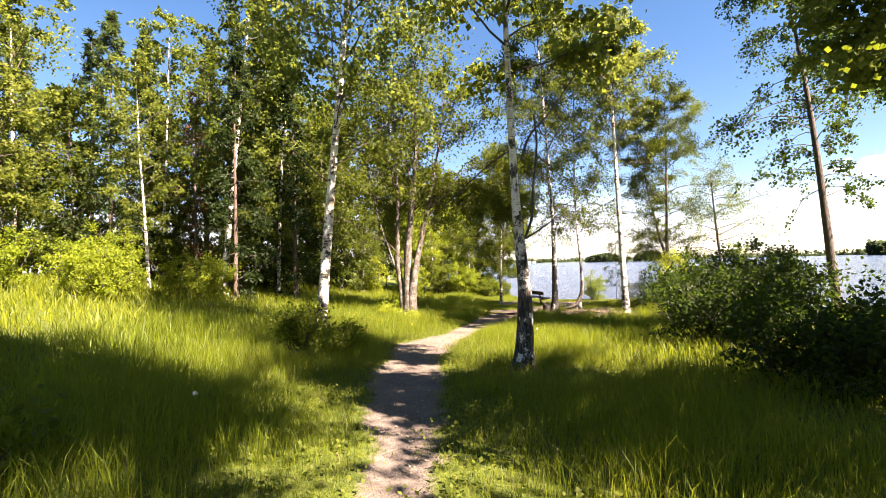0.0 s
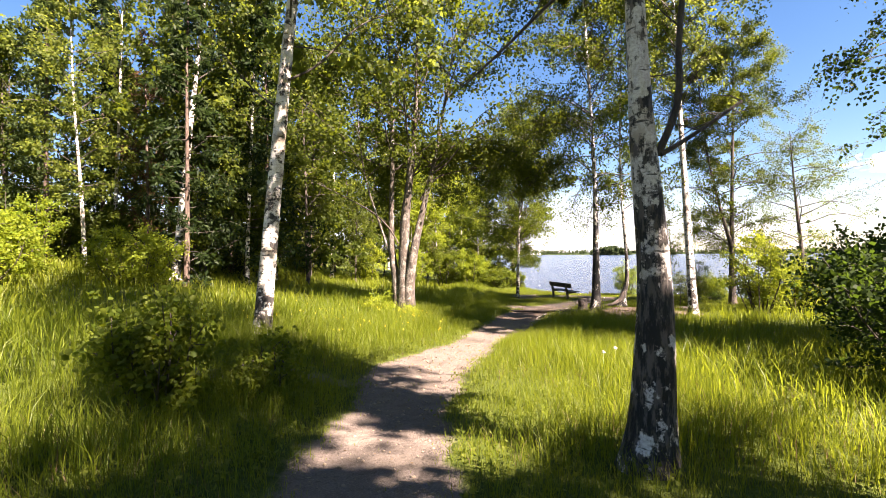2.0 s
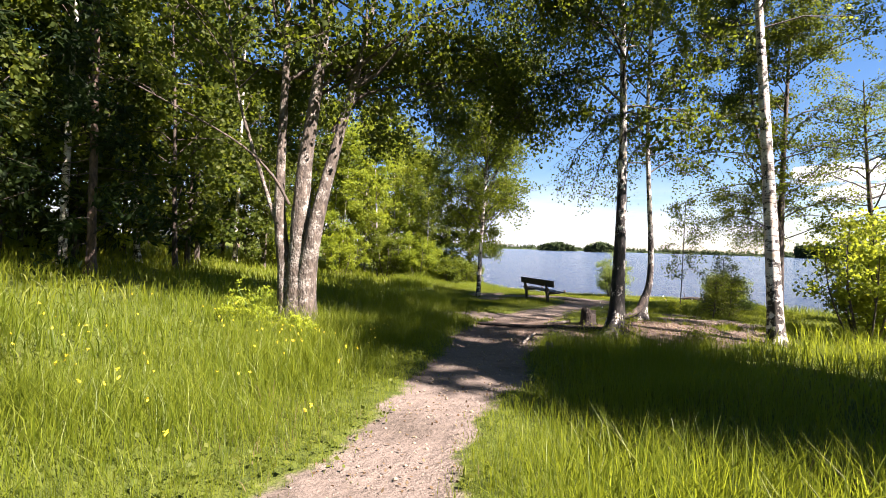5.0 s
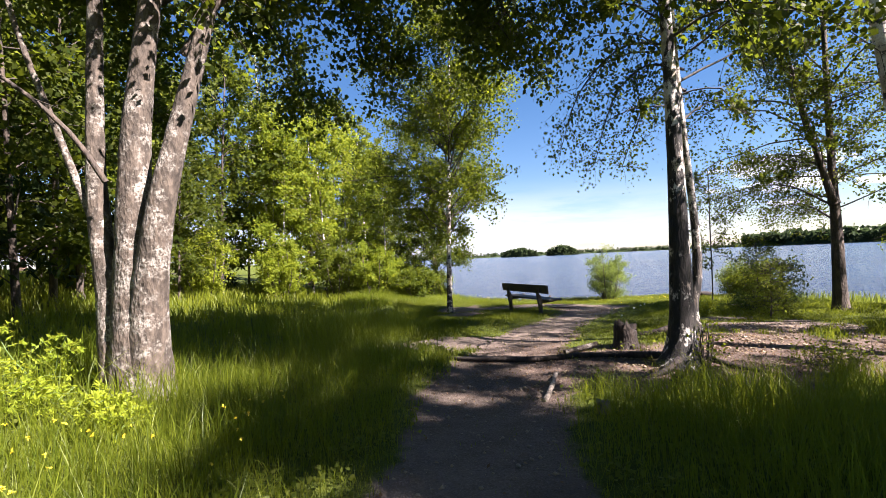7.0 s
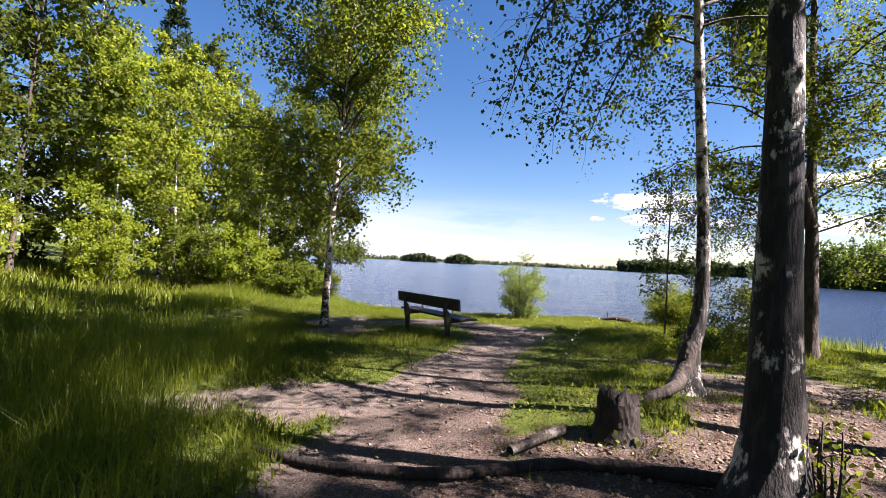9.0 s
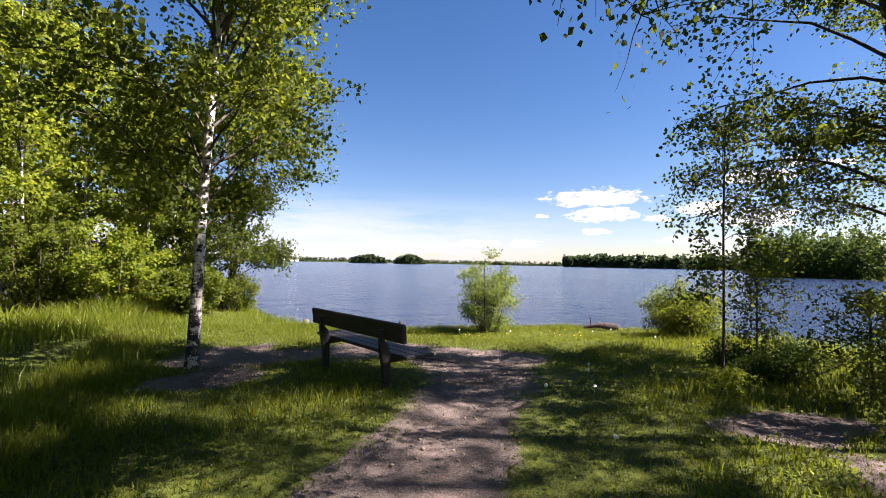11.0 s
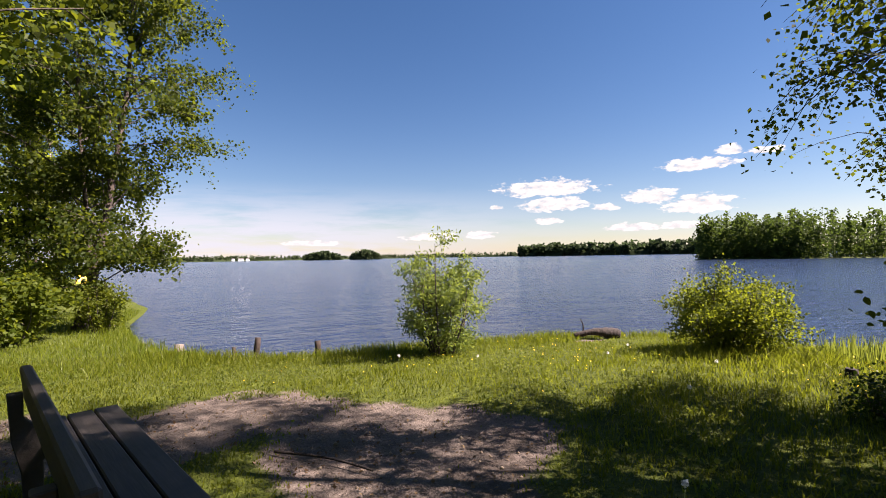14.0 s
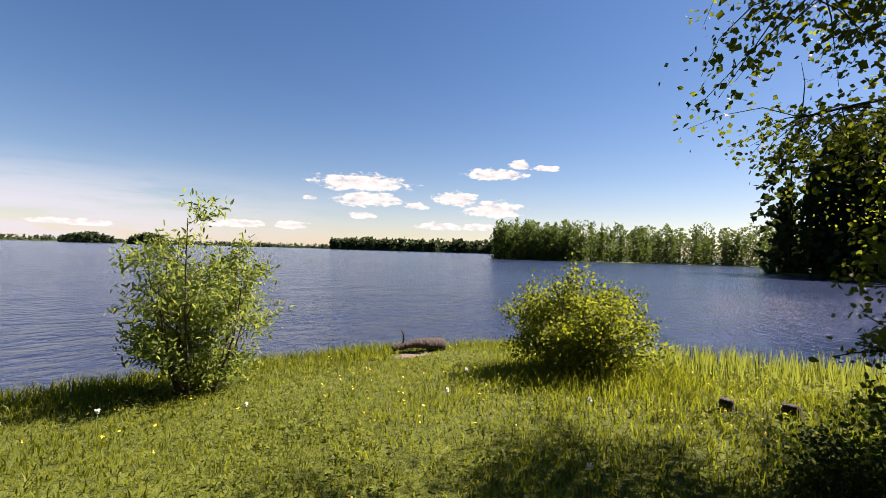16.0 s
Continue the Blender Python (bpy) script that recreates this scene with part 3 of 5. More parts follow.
tree("birch_tree", "sturdy birch with dark cracked bark and roots on the mound", "tree", 5.16, 20.15, [[(-0.06, 0, 0), (0.03, 0, 0.9), (0.04, 0, 3), (-0.1, 0.1, 7), (-0.5, 0.2, 16)]], 0.205, BARK_C, LEAF_ALDER,
     4.2, 2.8, 14, 50, 13, 52, 0.085, 0.42, elev=0.5, droop=0.3, hang=1.0, flare=0.5, sparse=0.3, top=2.6, **BIG,
     extra=[([(0, 0, 5.0), (-0.8, 0.2, 5.7), (-1.6, 0.3, 5.5), (-2.2, 0.4, 4.7)], 0.03, 0.008, 260, 0.26), ([(0, 0, 6.0), (-0.9, -0.5, 6.8), (-1.8, -0.7, 6.6), (-2.4, -0.8, 5.8)], 0.03, 0.008, 300, 0.3),
            ([(0, 0, 6.6), (-0.6, 0.8, 7.4), (-1.3, 1.6, 7.2), (-1.8, 2.1, 6.3)], 0.03, 0.008, 300, 0.3), ([(0, 0, 7.0), (-1.1, 0.2, 7.8), (-2.2, 0.2, 7.8), (-3.0, 0.2, 7.0)], 0.035, 0.008, 320, 0.32)])
tree("birch_tree", "birch with a curved base and low hanging twigs", "tree", 6.95, 22.2, [[(-0.16, 0, 0), (-0.1, 0, 0.5), (0.04, 0, 1.6), (-0.1, 0.1, 6), (0.2, 0.3, 14)]], 0.15, BARK_A, LEAF_ALDER,
     3.8, 2.9, 15, 46, 12, 58, 0.082, 0.42, elev=0.45, droop=0.38, hang=1.1, flare=0.9, sparse=0.5, top=2.6, **BIG,
     extra=[([(0, 0, 4.8), (-0.4, 0.6, 5.1), (-0.8, 1.1, 4.6), (-1.05, 1.5, 3.4)], 0.028, 0.006, 100, 0.22), ([(0, 0, 4.4), (0.1, 0.7, 4.8), (0.0, 1.4, 4.4), (-0.2, 1.9, 3.4)], 0.028, 0.006, 100, 0.22),
            ([(0, 0, 5.2), (-0.9, 0.4, 5.4), (-1.6, 0.9, 4.7), (-1.9, 1.2, 3.7)], 0.028, 0.006, 100, 0.22)])
tree("birch_tree", "white birch leaning towards the trail on the grassy bank", "tree", 8.13, 19.3, [straight(14, 0.2, 1.9, 0.0)], 0.16, BARK_B, LEAF_BIRCH,
     6.8, 2.4, 16, 44, 12, 40, 0.10, 0.42, hang=0.8, flare=0.5, sparse=0.5, top=2.2, **BIG)
tree("alder_tree", "dark forked alder on the shore bank", "tree", 12.2, 24.1, [[(0, 0, 0), (0.0, 0, 2), (0.1, 0.1, 4), (0.25, 0.2, 8), (0.3, 0.2, 12)], [(0.0, 0, 2.6), (-0.35, 0.1, 4.0), (-0.85, 0.3, 7), (-1.2, 0.4, 11)]],
     (0.165, 0.10), BARK_DARK, LEAF_ALDER, 2.4, 2.65, 17, 68, 12, 84, 0.068, 0.42, elev=0.42, droop=0.2, hang=0.4, flare=0.4, sparse=0.4, top=1.2, sides=14,
     extra=[([(0.0, 0.1, 2.6), (-0.2, 1.0, 3.2), (-0.6, 1.8, 3.3), (-1.0, 2.5, 3.1)], 0.03, 0.008, 240), ([(0.1, 0.1, 3.4), (0.2, 1.1, 4.0), (0.1, 1.9, 4.2), (-0.3, 2.6, 4.1)], 0.03, 0.008, 240),
            ([(0.1, 0.1, 2.2), (0.4, 0.9, 2.6), (0.6, 1.7, 2.8), (0.5, 2.4, 2.7)], 0.03, 0.008, 200)])
tree("alder_tree", "many-stemmed old alder with grey flaking bark in the meadow", "tree", -1.65, 20.65,
     [[(0.0, 0, 0), (0.0, 0, 1.4), (0.02, 0.05, 3.4), (0.4, 0.2, 7.2), (0.6, 0.4, 13)], [(-0.22, 0.03, 0), (-0.33, 0.1, 1.2), (-0.50, 0.2, 2.8), (-0.42, 0.2, 7.0), (-0.6, 0.2, 12)],
      [(0.17, -0.06, 0), (0.19, -0.1, 1.1), (0.40, -0.15, 2.4), (0.78, 0.0, 4.2), (1.25, 0.1, 6.4), (2.0, 0.4, 11)], [(0.02, 0.2, 1.6), (-0.1, 0.3, 3.2), (0.1, 0.5, 6.0), (-0.4, 0.8, 11)], [(-0.4, 0.2, 1.8), (-0.9, 0.2, 3.2), (-1.5, 0.2, 5.4), (-1.9, 0.3, 9)]],
     (0.34, 0.23, 0.27, 0.15, 0.06), BARK_ALDER, LEAF_ALDER, 4.9, 4.0, 18, 80, 11, 36, leaf=0.12, width=0.42, elev=0.8, droop=0.15, hang=0.35, shape="vase", sides=18, flare=0.10, limb_r=0.04, rough=0.02, br_mat=BARK_DARK,
     extra=[([(-0.2, -0.2, 2.6), (-0.55, -0.3, 3.2), (-1.2, -0.4, 3.8), (-2.3, -0.5, 4.4), (-3.3, -0.6, 4.9)], 0.035, 0.01), ([(0.6, 0, 4.2), (1.2, 0, 5.0), (2.3, 0, 5.3), (3.6, -0.2, 5.4)], 0.05, 0.012, 90),
            ([(0.9, 0.1, 5.2), (2.4, 0.7, 6.3), (4.2, 1.3, 6.1), (5.7, 1.7, 5.1)], 0.05, 0.010, 400, 0.30), ([(0.5, 0.3, 5.6), (1.5, 1.2, 6.6), (2.6, 2.0, 6.2), (3.4, 2.2, 5.0)], 0.045, 0.010, 400, 0.30),
            ([(0.9, -0.1, 5.4), (2.4, -0.2, 6.4), (3.9, -0.1, 6.0), (4.9, 0.2, 4.9)], 0.045, 0.010, 400, 0.30), ([(0.2, 0.4, 5.6), (0.6, 1.6, 6.4), (1.2, 2.8, 5.9), (1.6, 3.6, 4.9)], 0.04, 0.010, 400, 0.30),
            ([(-0.4, 0.3, 5.2), (-0.8, 1.4, 6.0), (-1.0, 2.6, 5.6), (-1.2, 3.6, 4.6)], 0.04, 0.010, 400, 0.30)])
tree("birch_tree", "young birch with a light airy crown beside the bench", "tree", 3.65, 29.6, [straight(9.8, 0.45, 0.1, -0.05)], 0.10, BARK_B, LEAF_MID,
     2.1, 2.7, 19, 62, 12, 52, leaf=0.085, width=0.42, elev=0.75, droop=0.15, hang=0.4, flare=0.4, sides=16, top=0.5)
tree("alder_tree", "leaning dark alder at the water's edge", "tree", 4.5, 41.2, [[(0, 0, 0), (0.35, 0, 1.6), (0.85, 0.1, 4.6), (1.2, 0, 8), (1.3, 0, 13)], [(0.3, 0, 1.2), (0.2, 0, 3.2), (0.0, 0, 7), (0.1, 0, 10.5)]],
     (0.17, 0.09), BARK_DARK, LEAF_ALDER, 0.8, 3.1, 20, 80, 11, 70, leaf=0.10, width=0.42, sparse=0.0, elev=0.5, droop=0.2, hang=0.4, flare=0.4)
tree("birch_tree", "tall birch with hanging twigs on the far side of the thicket", "tree", 16.4, 18.1, [straight(17.5, -1.6, 0.3, 0.1)], 0.2, BARK_DARK, LEAF_SHADED,
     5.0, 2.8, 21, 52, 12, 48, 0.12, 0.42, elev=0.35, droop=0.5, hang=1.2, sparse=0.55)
# unseen trees, added towards the sun so their crowns shade trail and meadow
HIGH = dict(sides=12, hang=0.6)
tree("birch_tree", "unseen tall birch with a narrow crown, added to shade the trail", "tree", 7.6, 2.85, [straight(14.5, -0.1, 0.1)], 0.15, BARK_B, LEAF_BIRCH, 10.0, 1.35, 22, 40, 10, 34, 0.16, 0.45, **HIGH)
tree("birch_tree", "unseen tall birch beyond the thicket, added to shade the grass", "tree", 12.6, 10.35, [straight(12.2, -0.1, 0.1)], 0.17, BARK_B, LEAF_BIRCH, 6.0, 2.75, 23, 44, 11, 36, 0.18, 0.45, **HIGH)
tree("birch_tree", "unseen tall birch near the shore, added to shade the trail", "tree", 14.2, 9.0, [straight(18, -0.2, 0.2)], 0.2, BARK_B, LEAF_BIRCH, 7.6, 2.3, 24, 58, 11, 27, 0.18, 0.45, **HIGH)

# more unseen shade trees, behind the start and to the right
tree("birch_tree", "unseen tall birch behind the meadow, added to shade its left side", "tree", 5.7, -3.6, [straight(17, -0.1, 0.1)], 0.17, BARK_B, LEAF_BIRCH, 10.3, 2.6, 25, 44, 10, 36, 0.18, 0.45, top=0.8, **HIGH)
tree("alder_tree", "unseen dense alder added to shade the start of the trail", "tree", 7.6, 0.2, [straight(11, -0.1, 0.1)], 0.13, BARK_DARK, LEAF_ALDER, 2.5, 2.2, 27, 44, 9, 30, 0.2, 0.45, **HIGH)
tree("birch_tree", "unseen tall birch on the shore bank, added to shade the mound", "tree", 15.5, 10.8, [straight(23, -0.1, 0.1)], 0.19, BARK_B, LEAF_BIRCH, 7.0, 2.1, 28, 64, 8, 20, 0.18, 0.45, **HIGH)
tree("birch_tree", "unseen birch beyond the thicket, added for more shade", "tree", 12.35, 8.3, [straight(12, -0.1, 0.1)], 0.13, BARK_B, LEAF_BIRCH, 6.9, 1.8, 29, 40, 10, 22, 0.16, 0.45, **HIGH)
tree("alder_tree", "broad alder with hanging leafy boughs by the shore bend", "tree", 14.9, 23.5, [straight(7.6, -0.3, 0.4)], 0.12, BARK_DARK, LEAF_MID, 1.5, 2.2, 26, 40, 9, 50, 0.048, 0.42, elev=0.3, droop=0.25, hang=0.4, sparse=0.25, oval=True)

# ---- bushes ----
def bush(name, label, x, y, h, r, stems, leafmat, seed, n_twigs=7, n_leaves=24, leaf=0.06, width=0.36, bark=None, upright=0.5, hang=0.15, group="", limbs=5, low=0.12):
    rng = np.random.default_rng(seed)
    root = thing(name, label, "bush", x, y, gz(x, y) - 0.03, group)
    gl, rest = Geo(), []
    for i in range(stems):
        a = i * 2.4 + rng.uniform(-0.4, 0.4)
        k = math.sqrt((i + 0.5) / stems)
        hh = h * (rng.uniform(0.62, 1.05) + 0.1 * (rng.uniform() > 0.8)) * (1 - 0.3 * k * k)
        tip = np.array([math.cos(a) * r * k * (1.0 - 0.45 * upright), math.sin(a) * r * k * (1.0 - 0.45 * upright), hh])
        b0 = np.array([math.cos(a), math.sin(a), 0]) * r * k * 0.30 * rng.uniform(0.4, 1.2)
        mid = (b0 + tip) / 2 + np.array([math.cos(a), math.sin(a), 0.25]) * r * 0.10
        line = curve_through([b0, mid, tip], 9)
        rad = np.linspace(0.010 + 0.006 * h, 0.004, 9)
        gb, limbs_ = Geo(), []
        gb.tube(line, rad, 5, cap=False)
        foliage([(line + rng.normal(size=(9, 3)) * 0.004, rad)], rng, limbs_, gl, hh * low, r * 0.42, limbs, n_twigs, n_leaves, leaf, width, elev=0.45 + 0.4 * upright, droop=0.1, hang=hang, limb_r=0.008, twig_tubes=False, oval=not group)
        if group:
            rest += [gb] + limbs_
        else:
            part("stem", joined([gb] + limbs_), bark or BARK_TWIG, root, smooth_faces=True)
    if rest:
        tagged(part("stem_work", joined(rest), bark or BARK_TWIG, root, smooth_faces=True), kind="stuff")
    part("foliage", gl, leafmat, root)
    return root


bush("willow_bush", "pale green upright willow bush at the water's edge", 10.6, 32.2, 2.1, 0.95, 15, LEAF_WILLOW, 31, 7, 19, 0.075, 0.17, upright=0.65, limbs=6, low=0.02)
bush("alder_bush", "round leafy bush growing from tall grass on the shore", 13.85, 28.75, 1.15, 1.05, 18, LEAF_MID, 32, 8, 24, 0.042, 0.4, limbs=6, low=0.03, upright=0.6)
bush("willow_bush", "dense thicket beside the meadow, darkened for shade", 6.8, 9.5, 2.1, 2.2, 22, LEAF_SHADED, 33, 7, 17, 0.08, limbs=6, low=0.0, upright=0.35, group="dark thicket")
bush("willow_bush", "dense thicket beside the meadow, darkened for shade", 8.8, 12.4, 2.5, 2.2, 20, LEAF_SHADED, 34, 7, 17, 0.085, limbs=6, low=0.0, upright=0.35, group="dark thicket")
bush("willow_bush", "dark leafy thicket in deep shade", 5.8, 5.0, 1.2, 1.8, 22, LEAF_SHADED, 35, 7, 17, 0.075, limbs=6, low=0.0, upright=0.3, group="dark thicket")
bush("willow_bush", "dark shaded thicket by the lakeside", 11.3, 15.2, 2.6, 2.0, 18, LEAF_SHADED, 36, 7, 20, 0.085, limbs=6, low=0.0, upright=0.4, group="dark thicket")
bush("alder_bush", "light green young alder bush in the sun", 10.6, 19.8, 2.9, 1.3, 12, LEAF_SUNLIT, 37, 7, 20, 0.075, limbs=5, upright=0.7)
bush("alder_bush", "young alder bush on the bank, its leaves lightened for sun", 12.4, 20.6, 2.4, 1.3, 12, LEAF_SUNLIT, 38, 7, 20, 0.075, limbs=5, upright=0.7)
bush("alder_bush", "leafy shoots round the foot of the leaning alder", 5.05, 40.3, 1.5, 0.75, 12, LEAF_MID, 47, 6, 14, 0.06, 0.42, limbs=5, upright=0.8)
bush("alder_bush", "leafy alder shoots at the foot of the bank", 14.8, 22.6, 2.0, 1.2, 12, LEAF_ALDER, 39, 7, 20, 0.075, limbs=5, upright=0.6)
bush("rose_bush", "small glossy-leaved bush in the grass by the trail", -2.75, 8.1, 1.15, 0.62, 11, LEAF_MID, 40, 6, 11, 0.062, 0.42, limbs=5, upright=0.75, low=0.03)
bush("rose_bush", "small glossy-leaved bush in the grass by the trail", -1.95, 8.9, 0.7, 0.45, 8, LEAF_MID, 42, 5, 10, 0.055, 0.42, limbs=4, upright=0.6)
# weeds whose dark leaf colour deepens the alder's shade on the grass
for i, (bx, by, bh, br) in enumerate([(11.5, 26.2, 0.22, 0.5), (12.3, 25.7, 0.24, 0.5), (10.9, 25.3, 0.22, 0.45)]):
    bush("weed_clump", "leafy weeds darkened for the shade of the alder", bx, by, bh, br, 14, LEAF_SHADED, 45 + i, 5, 9, 0.04, 0.34, limbs=4, low=0.0, upright=0.7, group="weeds under the alder")
bush("birch_shoots", "leafy young shoots round the foot of the birch", 5.30, 19.92, 0.65, 0.16, 7, LEAF_MID, 43, 2, 4, 0.042, 0.42, limbs=4, upright=0.9)
bush("birch_shoots", "leafy young shoots on the litter-strewn mound", 6.45, 19.3, 0.2, 0.5, 14, LEAF_MID, 44, 3, 6, 0.03, 0.42, limbs=4, upright=0.7)
bush("raspberry_bush", "low broad-leaved shoots in the shaded grass", -2.75, 1.75, 0.45, 0.35, 6, LEAF_MID, 41, 3, 5, 0.085, 0.42, limbs=4)
# sunlit thickets get the lightened leaf, shaded undergrowth the darker alder leaf
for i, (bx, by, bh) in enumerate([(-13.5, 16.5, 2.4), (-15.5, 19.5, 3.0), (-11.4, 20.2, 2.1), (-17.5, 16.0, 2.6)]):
    bush("young_thicket", "sunlit yellow-green thicket at the forest edge", bx, by, bh, 1.9, 13, LEAF_SUNLIT, 50 + i, 7, 20, 0.10, limbs=5, low=0.02, group="sunlit thicket")
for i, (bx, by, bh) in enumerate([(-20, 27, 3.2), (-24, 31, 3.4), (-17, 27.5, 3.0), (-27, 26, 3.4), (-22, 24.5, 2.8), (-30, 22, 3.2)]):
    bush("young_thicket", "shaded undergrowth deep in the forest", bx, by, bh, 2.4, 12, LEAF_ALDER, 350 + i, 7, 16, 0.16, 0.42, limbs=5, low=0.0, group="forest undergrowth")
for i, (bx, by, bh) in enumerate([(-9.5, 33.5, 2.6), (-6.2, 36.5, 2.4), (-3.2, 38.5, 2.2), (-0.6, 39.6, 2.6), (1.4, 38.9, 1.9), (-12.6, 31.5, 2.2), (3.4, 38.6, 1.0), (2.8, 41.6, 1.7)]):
    bush("young_thicket", "sunlit undergrowth before the trees", bx, by, bh * 1.4, 1.6, 10, LEAF_SUNLIT if i % 3 else LEAF_MID, 60 + i, 7, 22, 0.095, 0.42, limbs=6, low=0.02, upright=0.8, group="meadow edge thicket")


def sapling(x, y, h, seed, label, leafmat, r0=0.018, crown=0.75, base=0.9, limbs=20, leaf=0.05):
    return tree("sapling", label, "sapling", x, y, [straight(h, 0.1, 0.05, 0.03)], r0, BARK_TWIG, leafmat, base, crown, seed, limbs, 5, 22, leaf=leaf, sides=8, elev=0.5, hang=0.3, limb_r=0.008, flare=0.2, oval=True)


sapling(9.75, 25.3, 3.7, 71, "thin young alder sapling with a leafy top", LEAF_ALDER, base=1.2, crown=0.6, limbs=24, leaf=0.06)
sapling(11.6, 25.9, 1.9, 72, "spindly sapling among the shore grass", LEAF_ALDER, base=0.4, crown=0.35)
sapling(9.6, 23.4, 1.2, 73, "small sapling on the grassy bank", LEAF_BIRCH, base=0.2, crown=0.4)
sapling(10.6, 24.1, 1.3, 74, "small sapling on the grassy bank", LEAF_ALDER, base=0.1, crown=0.5)


# ---- the forest ----
def template(kind, seed):
    if kind == "tall_birch":
        return tree("birch_tree", "tall forest birch with a pale trunk", "tree", 0, -400, [straight(17, 0.8, 0.3)], 0.14, BARK_B, LEAF_BIRCH, 3.5, 2.9, seed, 40, 8, 24, leaf=0.18, width=0.45, hang=0.6, sides=8, group="forest trees", z=0.06, split=False)
    if kind == "young_birch":
        return tree("birch_tree", "young sunlit birch at the meadow edge", "tree", 10, -400, [straight(10.5, 0.4, 0.2)], 0.08, BARK_B, LEAF_SUNLIT, 0.7, 2.2, seed, 44, 8, 28, leaf=0.14, width=0.45, hang=0.6, sides=8, group="meadow edge trees", z=0.06, split=False)
    if kind == "alder":
        return tree("alder_tree", "dense dark green alder", "tree", 20, -400, [straight(12.5, 0.5, 0.2)], 0.12, BARK_DARK, LEAF_ALDER, 0.8, 2.9, seed, 44, 8, 24, leaf=0.185, width=0.45, hang=0.4, sides=8, group="forest trees", z=0.06, split=False)
    if kind == "spruce":
        return tree("spruce_tree", "tall dark spruce with drooping boughs", "tree", 30, -400, [straight(18, 0.1, 0.1)], 0.16, BARK_SPRUCE, NEEDLE, 1.0, 2.8, seed, 60, 8, 14, leaf=0.34, width=0.16, elev=-0.12, droop=0.06, hang=0.6, shape="cone", sides=8, group="forest trees", z=0.06, split=False)
    if kind == "pine":
        return tree("larch_tree", "tall pale green conifer with soft needles", "tree", 40, -400, [straight(17, 0.2, 0.1)], 0.15, BARK_SPRUCE, NEEDLE_PALE, 2.5, 2.5, seed, 64, 8, 18, leaf=0.28, width=0.16, elev=0.05, droop=0.06, hang=0.5, shape="cone", sides=8, group="forest trees", z=0.06, split=False)
    return tree("dead_spruce", "withered brown spruce with bare lower boughs", "tree", 50, -400, [straight(12, 0.1, 0.1)], 0.12, BARK_SPRUCE, NEEDLE_DEAD, 0.7, 1.7, seed, 46, 7, 9, leaf=0.2, width=0.12, elev=-0.25, droop=0.1, hang=0.7, shape="cone", sides=8, group="forest trees", z=0.06, split=False)


def plant(src, x, y, scale, turn):
    m = pose(x, y, gz(x, y) - 0.08, 0, 0, turn) @ Matrix.Scale(scale, 4)
    return copy_thing(src, m)


